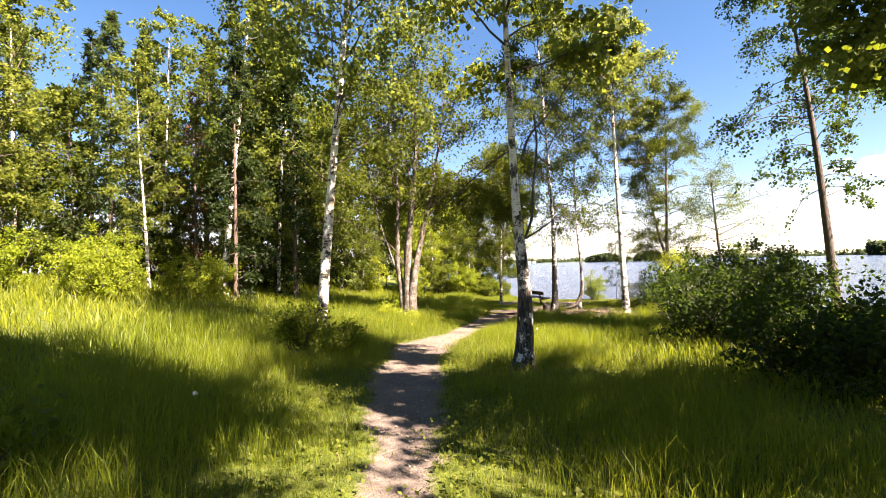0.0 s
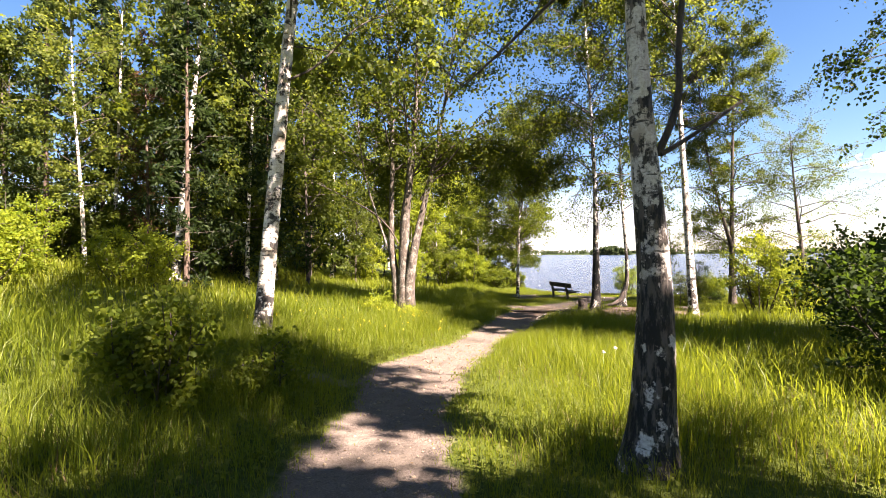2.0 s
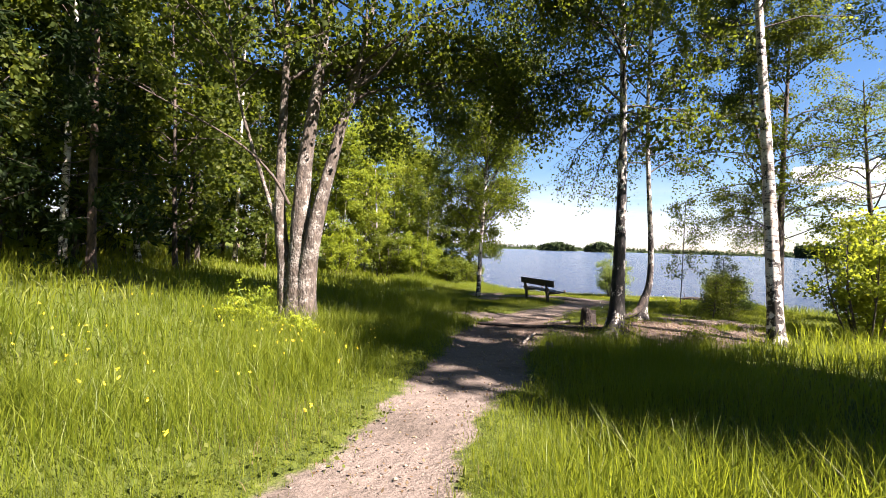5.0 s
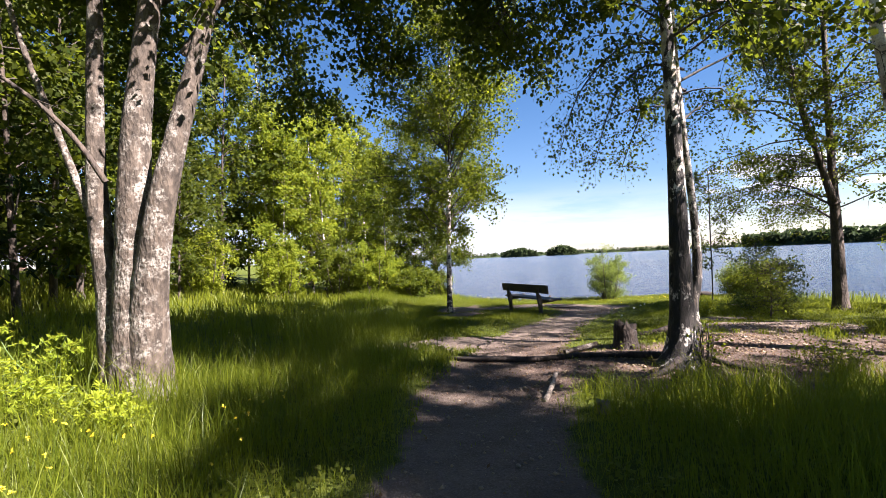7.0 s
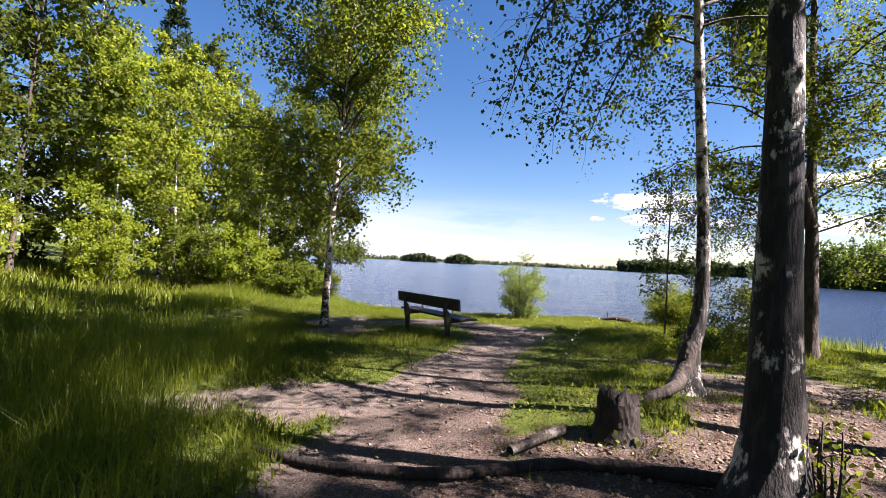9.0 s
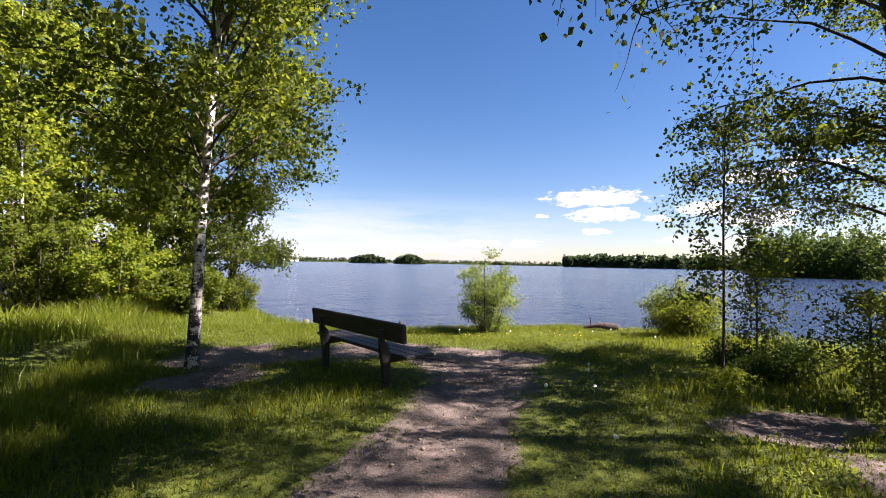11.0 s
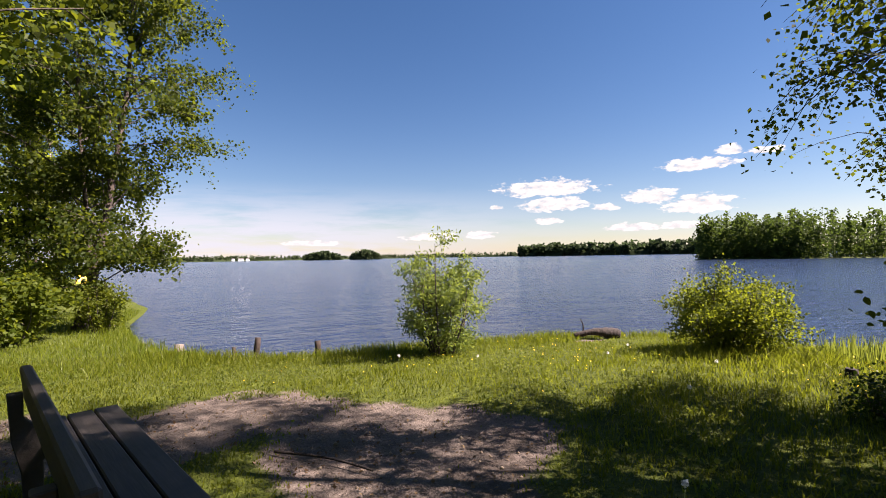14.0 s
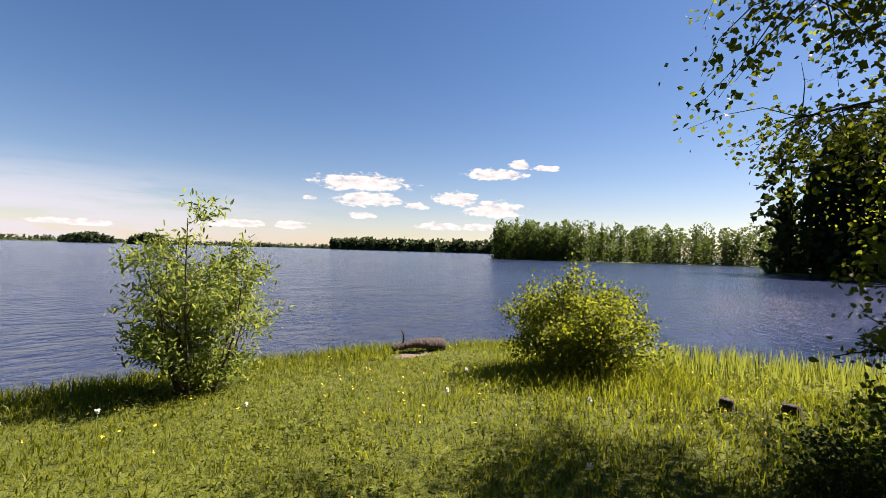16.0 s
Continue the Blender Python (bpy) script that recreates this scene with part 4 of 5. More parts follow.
T = {k: [template(k, 200 + 10 * i + j) for j in range(n)] for i, (k, n) in enumerate((("tall_birch", 2), ("young_birch", 2), ("alder", 2), ("spruce", 1), ("pine", 1), ("dead", 1)))}
FOREST = [("pine", -20, 26, 0.95), ("tall_birch", -24, 24, 1.0), ("tall_birch", -18.5, 28.5, 1.0), ("pine", -16, 29.5, 0.95), ("dead", -14.6, 25.6, 1.0), ("dead", -13.6, 27.6, 0.8),
          ("spruce", -12.2, 29.0, 1.0), ("alder", -10.6, 27.2, 0.95), ("tall_birch", -27, 18, 1.05), ("pine", -28, 28, 1.1), ("tall_birch", -21, 19.5, 0.8), ("spruce", -25, 14, 0.8),
          ("alder", -20, 13, 0.8), ("tall_birch", -14.5, 33, 1.0), ("spruce", -17, 36, 1.0), ("spruce", -11, 37, 0.9), ("alder", -9.0, 32.8, 1.0), ("tall_birch", -8.6, 36.4, 1.0), ("alder", -12.5, 33.2, 0.9),
          ("alder", -6.4, 39.8, 0.95), ("tall_birch", -4.6, 43, 0.95), ("spruce", -8, 45, 1.0), ("young_birch", -4.2, 41.4, 0.95), ("young_birch", -2.2, 42.6, 1.05), ("young_birch", -0.2, 43.4, 1.0),
          ("young_birch", 1.2, 44.8, 0.85), ("young_birch", -6.0, 43.6, 1.05), ("alder", -1.4, 47.5, 1.0), ("tall_birch", 1.0, 50, 0.75), ("spruce", -3.5, 52, 1.0), ("spruce", 0.4, 60, 0.8), ("tall_birch", 2.2, 56, 0.7),
          ("alder", 3.0, 66, 0.9), ("spruce", -1, 72, 1.0), ("tall_birch", -8, 60, 1.0), ("spruce", -14, 52, 1.1), ("tall_birch", -20, 44, 1.05), ("spruce", -25, 37, 1.05), ("alder", -16, 42, 1.0),
          ("tall_birch", -31, 22, 1.1), ("spruce", -33, 30, 1.1), ("spruce", -34, 14, 1.1), ("alder", -28, 8, 1.0), ("spruce", -24, 3, 1.0), ("alder", -18, -2, 1.0), ("tall_birch", -10, -9, 1.0),
          # trees behind and right of the start are unseen, added to cast shade
          ("spruce", -15, -14, 1.0), ("tall_birch", -3.5, -8, 0.95), ("alder", 3.5, -9, 1.0), ("tall_birch", 8.5, 0.4, 0.7), ("alder", 12.4, 4.6, 0.7), ("alder", 7.9, 3.35, 0.65), ("alder", 4.9, -4.9, 0.5), ("tall_birch", 9.8, -1.5, 0.9), ("tall_birch", 7.3, -1.6, 0.5), ("tall_birch", 5.2, -4.6, 0.85), ("spruce", -8.4, 24.6, 0.85), ("alder", -7.4, 27.4, 0.9), ("spruce", -10.6, 22.0, 0.8), ("alder", -8.2, 30.0, 0.9), ("young_birch", 2.0, 41.0, 0.75), ("young_birch", -1.2, 40.6, 0.85), ("young_birch", 3.0, 44.0, 0.7), ("young_birch", -3.4, 39.8, 0.8), ("alder", -7.6, 38.0, 0.8),
          ("spruce", 17, -6, 1.0), ("spruce", 4, -18, 1.1), ("tall_birch", -6, -20, 1.0), ("alder", -22, 34, 0.9), ("alder", -6.6, 35.0, 0.55), ("tall_birch", -10.2, 30.2, 0.9),
          ("spruce", -38, 22, 1.2), ("spruce", -29, 36, 1.15), ("spruce", -22, 50, 1.15), ("tall_birch", -9.6, 25.2, 0.85), ("tall_birch", -16.4, 24.0, 0.72),
          ("alder", -22.5, 22.0, 0.75), ("alder", -26, 30, 0.95), ("alder", -23, 27, 0.9), ("spruce", -33, 25, 1.1), ("alder", -31, 33, 1.0), ("spruce", -21, 31, 1.0), ("alder", -19, 31, 0.9), ("alder", -14.5, 30, 0.8),
          ("spruce", -26, 21, 0.9), ("alder", -29, 14, 0.9), ("pine", -23.5, 17.5, 0.85), ("alder", -38, 30, 1.2), ("spruce", -36, 37, 1.2), ("alder", -12, 26, 0.6), ("spruce", -18, 33, 1.1), ("alder", -11, 41, 1.0), ("alder", -13, 46, 1.0), ("alder", -9.4, 40.5, 0.8), ("alder", -18, 38.5, 0.9)]
_rt = random.Random(5)
for kind, fx, fy, sc in FOREST:
    plant(T[kind][_rt.randrange(len(T[kind]))], fx, fy, sc * _rt.uniform(0.94, 1.06), _rt.uniform(0, 360))
for group in T.values():
    for src in group:
        for o in (*src.children_recursive, src):
            bpy.data.objects.remove(o)


# ---- far shores ----
def far_wood(name, label, pts, depth, h, n, seed, mat, clumps=60, size=0.9, base_z=WATER_Z, conifers=0.3, taper=0.0):
    """Woods seen across the water: crowns of leaf clumps on trunks along a line of the shore."""
    rng = np.random.default_rng(seed)
    g = Geo()
    c = np.asarray(pts, float)
    u = rng.uniform(0, len(c) - 1.001, n)
    i = u.astype(int)
    xy = c[i] + (c[i + 1] - c[i]) * (u - i)[:, None]
    d = c[np.minimum(i + 1, len(c) - 1)] - c[i]
    nrm = np.stack([-d[:, 1], d[:, 0]], 1)
    nrm /= np.linalg.norm(nrm, axis=1)[:, None]
    xy = xy + nrm * (rng.uniform(0, 1, n) ** 1.3 * depth)[:, None]
    for k in range(n):
        hh = h * rng.uniform(0.62, 1.1) * (1 - taper + taper * math.sin(math.pi * u[k] / (len(c) - 1)) ** 0.6)
        con = rng.uniform() < conifers
        r = hh * (0.15 if con else 0.23)
        m = int(clumps * rng.uniform(0.8, 1.2))
        q = rng.uniform(0.0, 1, m)
        a = rng.uniform(0, 6.283, m)
        prof = (1.02 - q) * 1.3 if con else np.sin(np.pi * np.clip(0.2 + 0.78 * q, 0, 1)) ** 0.6
        rr = r * prof * np.sqrt(rng.uniform(0.25, 1, m))
        p = np.stack([xy[k, 0] + rr * np.cos(a), xy[k, 1] + rr * np.sin(a), base_z + 0.3 + q * hh], 1)
        g.leaves(p, size * h / 12, 0.5, rng, up=0.3, down=0.3)
        g.tube([(xy[k, 0], xy[k, 1], base_z - 0.3), (xy[k, 0], xy[k, 1], base_z + hh * 0.9)], (h * 0.012, h * 0.004), 4, cap=False)
    ob = new(name, g.mesh(name, mat))
    return tagged(ob, label, "woods", kind="stuff")


def on_bearing(az_deg, dist):
    a = radians(az_deg)
    return (7 + dist * math.sin(a), 25 + dist * math.cos(a))


def far_land(name, label, line, depth, h, mat=GROUND):
    """A low bank of land under a far wood."""
    g = Geo()
    c = np.asarray(line, float)
    t = np.gradient(c, axis=0)
    nrm = np.stack([-t[:, 1], t[:, 0]], 1)
    nrm /= np.linalg.norm(nrm, axis=1)[:, None]
    rows = [(-2.0, -0.3), (0.0, 0.25), (2.5, h * 0.5), (depth * 0.5, h), (depth, h), (depth + 3, -0.3)]
    n = len(c)
    v = np.vstack([np.column_stack([c + nrm * o, np.full(n, WATER_Z + z)]) for o, z in rows])
    q = [[r * n + k, r * n + k + 1, (r + 1) * n + k + 1, (r + 1) * n + k] for r in range(len(rows) - 1) for k in range(n - 1)]
    g.add(v, q)
    me = g.mesh(name, mat, True)
    for a in ("bare", "litter"):
        me.attributes.new(a, "FLOAT", "POINT")
    return tagged(new(name, me), label, "shore", kind="structure")


def far_shore(tag, azs, dist, depth, h, n, seed, mat, clumps, size, label, conifers):
    line = curve_through([on_bearing(a, d) for a, d in zip(azs, dist)], 4 * len(azs))
    far_land("backdrop", "low far bank of the lake", line, depth, 0.02 * h if h * 14 > dist[0] else 0.5 * h, GROUND if h * 14 > dist[0] else FAR_HAZED)
    return far_wood("far_woods", label, line, depth, h, n, seed, mat, clumps, size, conifers=conifers, taper=0.7 if tag == "isle" else 0.0)


far_shore("cape", (61.0, 66, 72, 80, 88, 96), (150, 148, 150, 160, 165, 165), 22, 12.0, 270, 301, FAR_LEAF, 170, 0.66, "mixed green woods on a cape across the bay", 0.15)
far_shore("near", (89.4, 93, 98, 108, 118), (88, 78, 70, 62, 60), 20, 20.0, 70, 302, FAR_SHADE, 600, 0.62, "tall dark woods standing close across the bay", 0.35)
far_shore("north", (-4, 5, 16, 30, 45, 62, 80), (1650, 1650, 1900, 2100, 1900, 1700, 1700), 60, 17, 1100, 303, FAR_HAZED, 16, 4.2, "distant wooded shore on the horizon", 0.5)
far_shore("east", (42, 50, 61, 70), (1150, 1050, 950, 900), 50, 25, 420, 304, FAR_HAZED, 22, 3.8, "distant wooded shore on the horizon", 0.6)
far_shore("isle", (15.9, 17.5, 19, 20.4), (1000, 990, 990, 1000), 34, 17, 170, 305, FAR_HAZED, 40, 2.8, "small wooded island far out on the lake", 0.4)
far_shore("isle", (21.3, 22.5, 24, 25.0), (900, 890, 890, 900), 34, 17, 160, 306, FAR_HAZED, 40, 2.8, "small wooded island far out on the lake", 0.4)
for a, d, w in ((9.2, 1620, 16), (9.9, 1630, 10), (8.4, 1625, 9)):
    hx, hy = on_bearing(a, d)
    house = thing("lake_house", "small white house on the distant shore", "house", hx, hy, WATER_Z + 0.5)
    bm = bmesh.new()
    bmesh.ops.create_cube(bm, size=1, matrix=Matrix.Translation((0, 0, 3)) @ Matrix.Diagonal((w, 8, 6, 1)))
    part_bm("wall", bm, HOUSE, house)
    bm = bmesh.new()
    vs = [bm.verts.new(v) for v in ((-w / 2, -5, 6.1), (w / 2, -5, 6.1), (w / 2, 5, 6.1), (-w / 2, 5, 6.1), (-w / 2, 0, 8.6), (w / 2, 0, 8.6))]
    for f in ((0, 1, 5, 4), (2, 3, 4, 5), (0, 4, 3), (1, 2, 5)):
        bm.faces.new([vs[k] for k in f])
    part_bm("roof", bm, ROOF, house)


def far_boat(x, y):
    """A small hull lying upside down on the far bank."""
    root = thing("rowing_boat", "small yellow boat lying upturned on the distant bank", "boat", x, y, gz(x, y))
    root.matrix_world = pose(x, y, gz(x, y), 0, 0, 60)
    bm = bmesh.new()
    bmesh.ops.create_uvsphere(bm, u_segments=20, v_segments=12, radius=1.0, matrix=Matrix.Diagonal((1.1, 0.5, 0.8, 1)))
    for v in bm.verts:
        v.co.y *= 1 - 0.35 * (v.co.x / 1.1) ** 2
        v.co.z = max(v.co.z, -0.05)
    part_bm("hull", bm, YELLOW, root)
    bm = bmesh.new()
    box(bm, (-0.95, -0.03, 0.62), (0.95, 0.03, 0.84), 0.01)
    part_bm("keel", bm, YELLOW, root)


# ---- bench ----
def box(bm, lo, hi, bevel=0.006):
    r = bmesh.ops.create_cube(bm, size=1)["verts"]
    for v in r:
        v.co = Vector([(lo[k] + hi[k]) / 2 + v.co[k] * (hi[k] - lo[k]) for k in range(3)])
    if bevel:
        edges = list({e for v in r for e in v.link_edges})
        bmesh.ops.bevel(bm, geom=edges, offset=bevel, segments=1, affect="EDGES")


def build_bench():
    p0, p1 = Vector((5.32, 29.18)), Vector((5.86, 26.72))
    mid, d = (p0 + p1) / 2, p1 - p0
    L = d.length
    base = gz(mid.x + 0.1, mid.y) - 0.03
    root = thing("bench", "weathered dark wooden bench facing the lake", "bench", mid.x, mid.y, base)
    root.matrix_world = pose(mid.x, mid.y, base, 0, 0, math.degrees(math.atan2(d.y, d.x)) + 90)
    # y runs along the bench, x points to the lake
    top = -0.225 - base
    bm = bmesh.new()
    box(bm, (-0.005, -L / 2, top - 0.235), (0.06, L / 2, top), 0.012)
    for v in bm.verts:
        v.co.x += -0.10 * (v.co.z - top)
        v.co.z += 0.008 * math.sin(v.co.y * 3)
    part_bm("backrest", bm, BENCH, root)
    for k in range(3):
        bm = bmesh.new()
        x = 0.09 + 0.155 * k
        box(bm, (x, -L / 2 + 0.03 + 0.012 * k, 0.44), (x + 0.145, L / 2 - 0.02 + 0.01 * k, 0.485), 0.008)
        part_bm("seat_plank", bm, BENCH, root)
    for sy in (-L / 2 + 0.38, L / 2 - 0.46):
        bm = bmesh.new()
        prof = [(0.0, 0.0), (0.085, 0.0), (0.085, 0.2), (0.08, 0.36), (0.50, 0.385), (0.52, 0.44), (0.09, 0.44), (0.045, 0.58), (-0.008, top - 0.24), (-0.01, top - 0.09), (-0.085, top - 0.09), (-0.065, 0.5), (-0.02, 0.3)]
        a = [bm.verts.new((px, sy - 0.035, pz - (0.12 if pz == 0 else 0))) for px, pz in prof]
        f = bm.faces.new(a)
        ext = bmesh.ops.extrude_face_region(bm, geom=[f])["geom"]
        bmesh.ops.translate(bm, verts=[v for v in ext if isinstance(v, bmesh.types.BMVert)], vec=(0, 0.07, 0))
        bmesh.ops.recalc_face_normals(bm, faces=bm.faces)
        bmesh.ops.bevel(bm, geom=list(bm.edges), offset=0.006, segments=1, affect="EDGES")
        part_bm("leg", bm, BENCH, root)


build_bench()
far_boat(1.5, 78)


# ---- stumps, roots and driftwood ----
def stump(x, y, h, r, label, seed, mat=None, jag=0.12):
    rng = np.random.default_rng(seed)
    g = Geo()
    z = gz(x, y) - 0.08
    hs = np.linspace(0, h + 0.08, 8)
    line = np.stack([0.04 * hs, 0.02 * hs, hs], 1)
    g.tube(line, r * (1 + 0.55 * np.exp(-hs / (0.5 * r + 0.03))), 16, rough=0.05, rng=rng)
    g.v[0][-17:-1, 2] += rng.normal(size=16) * jag * r
    root = thing("tree_stump", label, "stump", x, y, z)
    part("stump_wood", g, mat or WOOD_ROT, root)
    return root


stump(5.0, 21.3, 0.33, 0.16, "broken rotten tree stump on the mound", 81, jag=0.5)
stump(4.3, 19.1, 0.16, 0.055, "short dark sawn stub in the litter", 82)
stump(3.25, 18.7, 0.11, 0.06, "grey knotted stub rising from the ground", 83, WOOD_GREY)
stump(12.95, 27.0, 0.10, 0.06, "small dark stump in the shore grass", 85)
stump(13.0, 26.5, 0.11, 0.07, "small dark stump in the shore grass", 86)


def root_line(name, label, category, pts, ra, rb, seed, mat, lift=0.0):
    rng = np.random.default_rng(seed)
    p = [(x, y, gz(x, y) + dz) for x, y, dz in pts]
    o = p[0]
    root = thing(name, label, category, *o)
    g = Geo()
    ln = curve_through([tuple(np.array(q) - np.array(o)) for q in p], 22)
    g.tube(ln, np.linspace(ra, rb, 22), 9, rough=0.07, rng=rng)
    part("wood", g, mat, root, smooth_faces=True)
    return root


root_line("fallen_branch", "piece of fallen birch branch by the stump", "branch", [(4.0, 21.3, 0.02), (4.3, 21.4, 0.035), (4.62, 21.48, 0.05)], 0.035, 0.042, 91, BARK_ALDER)
root_line("tree_root", "dark root arching from the birch into the ground", "root", [(6.88, 22.2, 0.55), (6.68, 22.13, 0.26), (6.35, 22.0, 0.10), (5.8, 22.0, 0.03), (5.2, 22.2, -0.05)], 0.10, 0.03, 92, BARK_DARK)
root_line("tree_root", "long dark root lying across the trodden earth", "root", [(5.14, 20.25, 0.06), (4.85, 20.6, 0.03), (4.3, 21.0, 0.0), (3.5, 21.1, 0.015), (3.0, 21.3, 0.02), (2.47, 21.7, 0.01), (1.9, 22.5, -0.05)], 0.055, 0.03, 93, WOOD_ROT)
root_line("tree_root", "exposed root across the trodden earth", "root", [(5.3, 20.05, 0.12), (5.55, 19.8, 0.0), (5.75, 19.5, -0.03), (5.9, 19.3, -0.07)], 0.045, 0.02, 94, WOOD_ROT)
root_line("tree_root", "exposed root across the trodden earth", "root", [(5.0, 20.0, 0.10), (4.6, 19.8, 0.01), (4.1, 19.75, -0.04)], 0.05, 0.02, 95, WOOD_ROT)
root_line("tree_root", "grey knotted root breaking through the trail", "root", [(3.5, 20.4, -0.03), (3.35, 20.1, 0.035), (3.22, 19.85, 0.015), (3.1, 19.6, 0.04), (2.9, 19.3, -0.03)], 0.022, 0.03, 99, WOOD_GREY)
root_line("driftwood_log", "dark rotten log lying on the shore", "log", [(13.85, 31.95, 0.08), (14.2, 31.75, 0.15), (14.45, 31.65, 0.13), (14.75, 31.55, 0.08)], 0.045, 0.135, 96, WOOD_ROT)
root_line("driftwood_branch", "thin stick leaning on the shore log", "branch", [(14.0, 31.85, 0.12), (14.02, 31.86, 0.30), (13.98, 31.9, 0.42)], 0.02, 0.008, 97, WOOD_ROT)
root_line("dry_stick", "dry stick lying on the dirt", "stick", [(6.9, 28.9, 0.01), (7.2, 28.5, 0.015), (7.4, 28.1, 0.005)], 0.012, 0.006, 98, WOOD_ROT)


def stake(x, y, h, r, label, seed, mat):
    rng = np.random.default_rng(seed)
    root = thing("wooden_stake", label, "stake", x, y, WATER_Z - 0.3)
    g = Geo()
    hs = np.linspace(0, h + 0.3, 6)
    g.tube(np.stack([0.12 * hs * rng.uniform(-1, 1), 0.05 * hs, hs], 1), np.linspace(r, r * 0.75, 6), 8, rough=0.08, rng=rng)
    part("post", g, mat, root)


stake(7.85, 34.75, 0.42, 0.07, "weathered stake standing in the shallows", 101, WOOD_ROT)
stake(7.55, 34.95, 0.25, 0.05, "short weathered stake in the shallows", 102, WOOD_ROT)
stake(9.0, 34.3, 0.30, 0.075, "rotten stake at the water's edge", 103, WOOD_ROT)
stake(6.6, 36.2, 0.22, 0.12, "grey stub of a post at the shore", 104, WOOD_GREY)


# ---- grass and small plants ----
def zone_height(x, y, s):
    """How tall the grass stands."""
    h = np.full(np.shape(x), 0.42)
    lawn = np.clip((y - 19.5) / 2.5, 0, 1) * np.clip((x - 1.5) / 2.0, 0, 1)
    h = h * (1 - lawn) + 0.10 * lawn
    h = h + 0.5 * np.exp(-((x - 13.75) / 1.1) ** 2 - ((y - 28.4) / 1.0) ** 2)
    h = h + 0.06 * np.exp(-((x - 11.6) / 1.6) ** 2 - ((y - 25.2) / 1.4) ** 2)
    h = h + 0.07 * np.exp(-((x - 9.8) / 1.6) ** 2 - ((y - 24.6) / 0.8) ** 2)
    h = h + 0.15 * np.exp(-((x - 5.0) / 0.8) ** 2 - ((y - 26.8) / 0.9) ** 2)
    h = h + 0.12 * np.clip(1.5 - s, 0, 1) * (y > 30)
    h = h * (1 - 0.62 * np.exp(-((x - 2.0) / 1.5) ** 2 - ((y - 6.3) / 1.2) ** 2))
    h = h * (1 - 0.8 * np.exp(-((x - 14.3) / 0.8) ** 2 - ((y - 31.3) / 0.8) ** 2))
    h = h * (1 - 0.45 * np.clip((2.6 - y) / 2, 0, 1))
    return h * (1 + 0.35 * wave(x, y, 31, 2.6))


def blades(name, label, box_, dens, near, far, seed, mat, wid, lim=None, scale=1.0, thin=1.0, edge=1.06):
    rng = np.random.default_rng(seed)
    x0, x1, y0, y1 = box_
    n = int((x1 - x0) * (y1 - y0) * dens)
    x, y = rng.uniform(x0, x1, n), rng.uniform(y0, y1, n)
    d, _ = seg_dist(x, y, TRAIL)
    s = inland(x, y)
    b = bare(x, y)
    keep = (d >= near) & (d < far) & (s > 0.12) & (rng.uniform(size=n) > b * edge) & (rng.uniform(size=n) < thin)
    if lim:
        keep &= lim(x, y)
    x, y, s, b, d = x[keep], y[keep], s[keep], b[keep], d[keep]
    n = len(x)
    h = zone_height(x, y, s) * scale * rng.uniform(0.45, 1.25, n) * (1 - 0.75 * b) * np.clip(0.2 + 0.42 * d, 0.25, 1)
    h = np.maximum(h, 0.03)
    z = ground_z(x, y) - 0.02
    a = rng.uniform(0, 6.283, n)
    lean = rng.uniform(0.05, 0.85, n) * h
    ca, sa = np.cos(a), np.sin(a)
    t = a + rng.uniform(-1.3, 1.3, n)
    w = wid * rng.uniform(0.6, 1.3, n) * np.clip(h / 0.35, 0.75, 1.3)
    wx, wy = -np.sin(t) * w, np.cos(t) * w
    base = np.stack([x, y, z], 1)
    side = np.stack([wx, wy, np.zeros(n)], 1)
    mid = base + np.stack([ca * lean * 0.3, sa * lean * 0.3, h * 0.58], 1)
    tip = base + np.stack([ca * lean, sa * lean, h * (1 - 0.12 * rng.uniform(size=n))], 1)
    v = np.stack([base - side, base + side, mid + side * 0.75, mid - side * 0.75, tip], 1).reshape(-1, 3)
    k = np.arange(n)[:, None] * 5
    g = Geo()
    g.add(v, k + np.array([[0, 1, 2, 3]]), k + np.array([[3, 2, 4]]))
    return tagged(new(name, g.mesh(name, mat)), label, "grass", kind="stuff")


MEADOW = lambda x, y: ~((y > 21.5) & (x > 2.5))
SHORT = lambda x, y: (y > 20.5) & (x > 1.5)
blades("meadow_grass", "tall sunlit meadow grass along the trail", (-6, 9, -3, 28), 780, 0.0, 4.0, 401, GRASS, 0.0030, MEADOW)
blades("meadow_grass", "tall meadow grass beneath the trees", (-12, 14, -3, 30), 200, 4.0, 7.5, 402, GRASS, 0.0058, MEADOW)
blades("meadow_grass", "tall grass at the forest edge", (-26, 20, -6, 46), 48, 7.5, 40, 403, GRASS, 0.013, MEADOW)
blades("lawn_grass", "short grass by the shore", (2, 17.5, 20, 36), 820, 0.0, 12, 404, LAWN, 0.008, SHORT, 0.8)
blades("shore_grass", "long grass round the shore bushes", (8.5, 17, 22.5, 31), 420, 0.0, 14, 405, LAWN, 0.006, lambda x, y: zone_height(x, y, inland(x, y)) > 0.2, 0.7)
blades("shore_grass", "long grass by the leaning alder", (0, 7, 33.5, 46), 330, 0.0, 40, 409, GRASS, 0.0075, None, 1.15)

blades("dry_grass", "dry straw-coloured grass among the green", (-4, 6, 0, 16), 60, 0.0, 5.0, 406, LITTER, 0.0035, lambda x, y: wave(x, y, 52, 3.0) > 0.1, 0.7)
blades("lawn_tuft_grass", "longer tufts standing in the short grass", (2, 16, 23, 33), 90, 0.0, 12, 407, GRASS, 0.005, lambda x, y: SHORT(x, y) & (wave(x, y, 53, 1.1) > 0.4), 1.4)


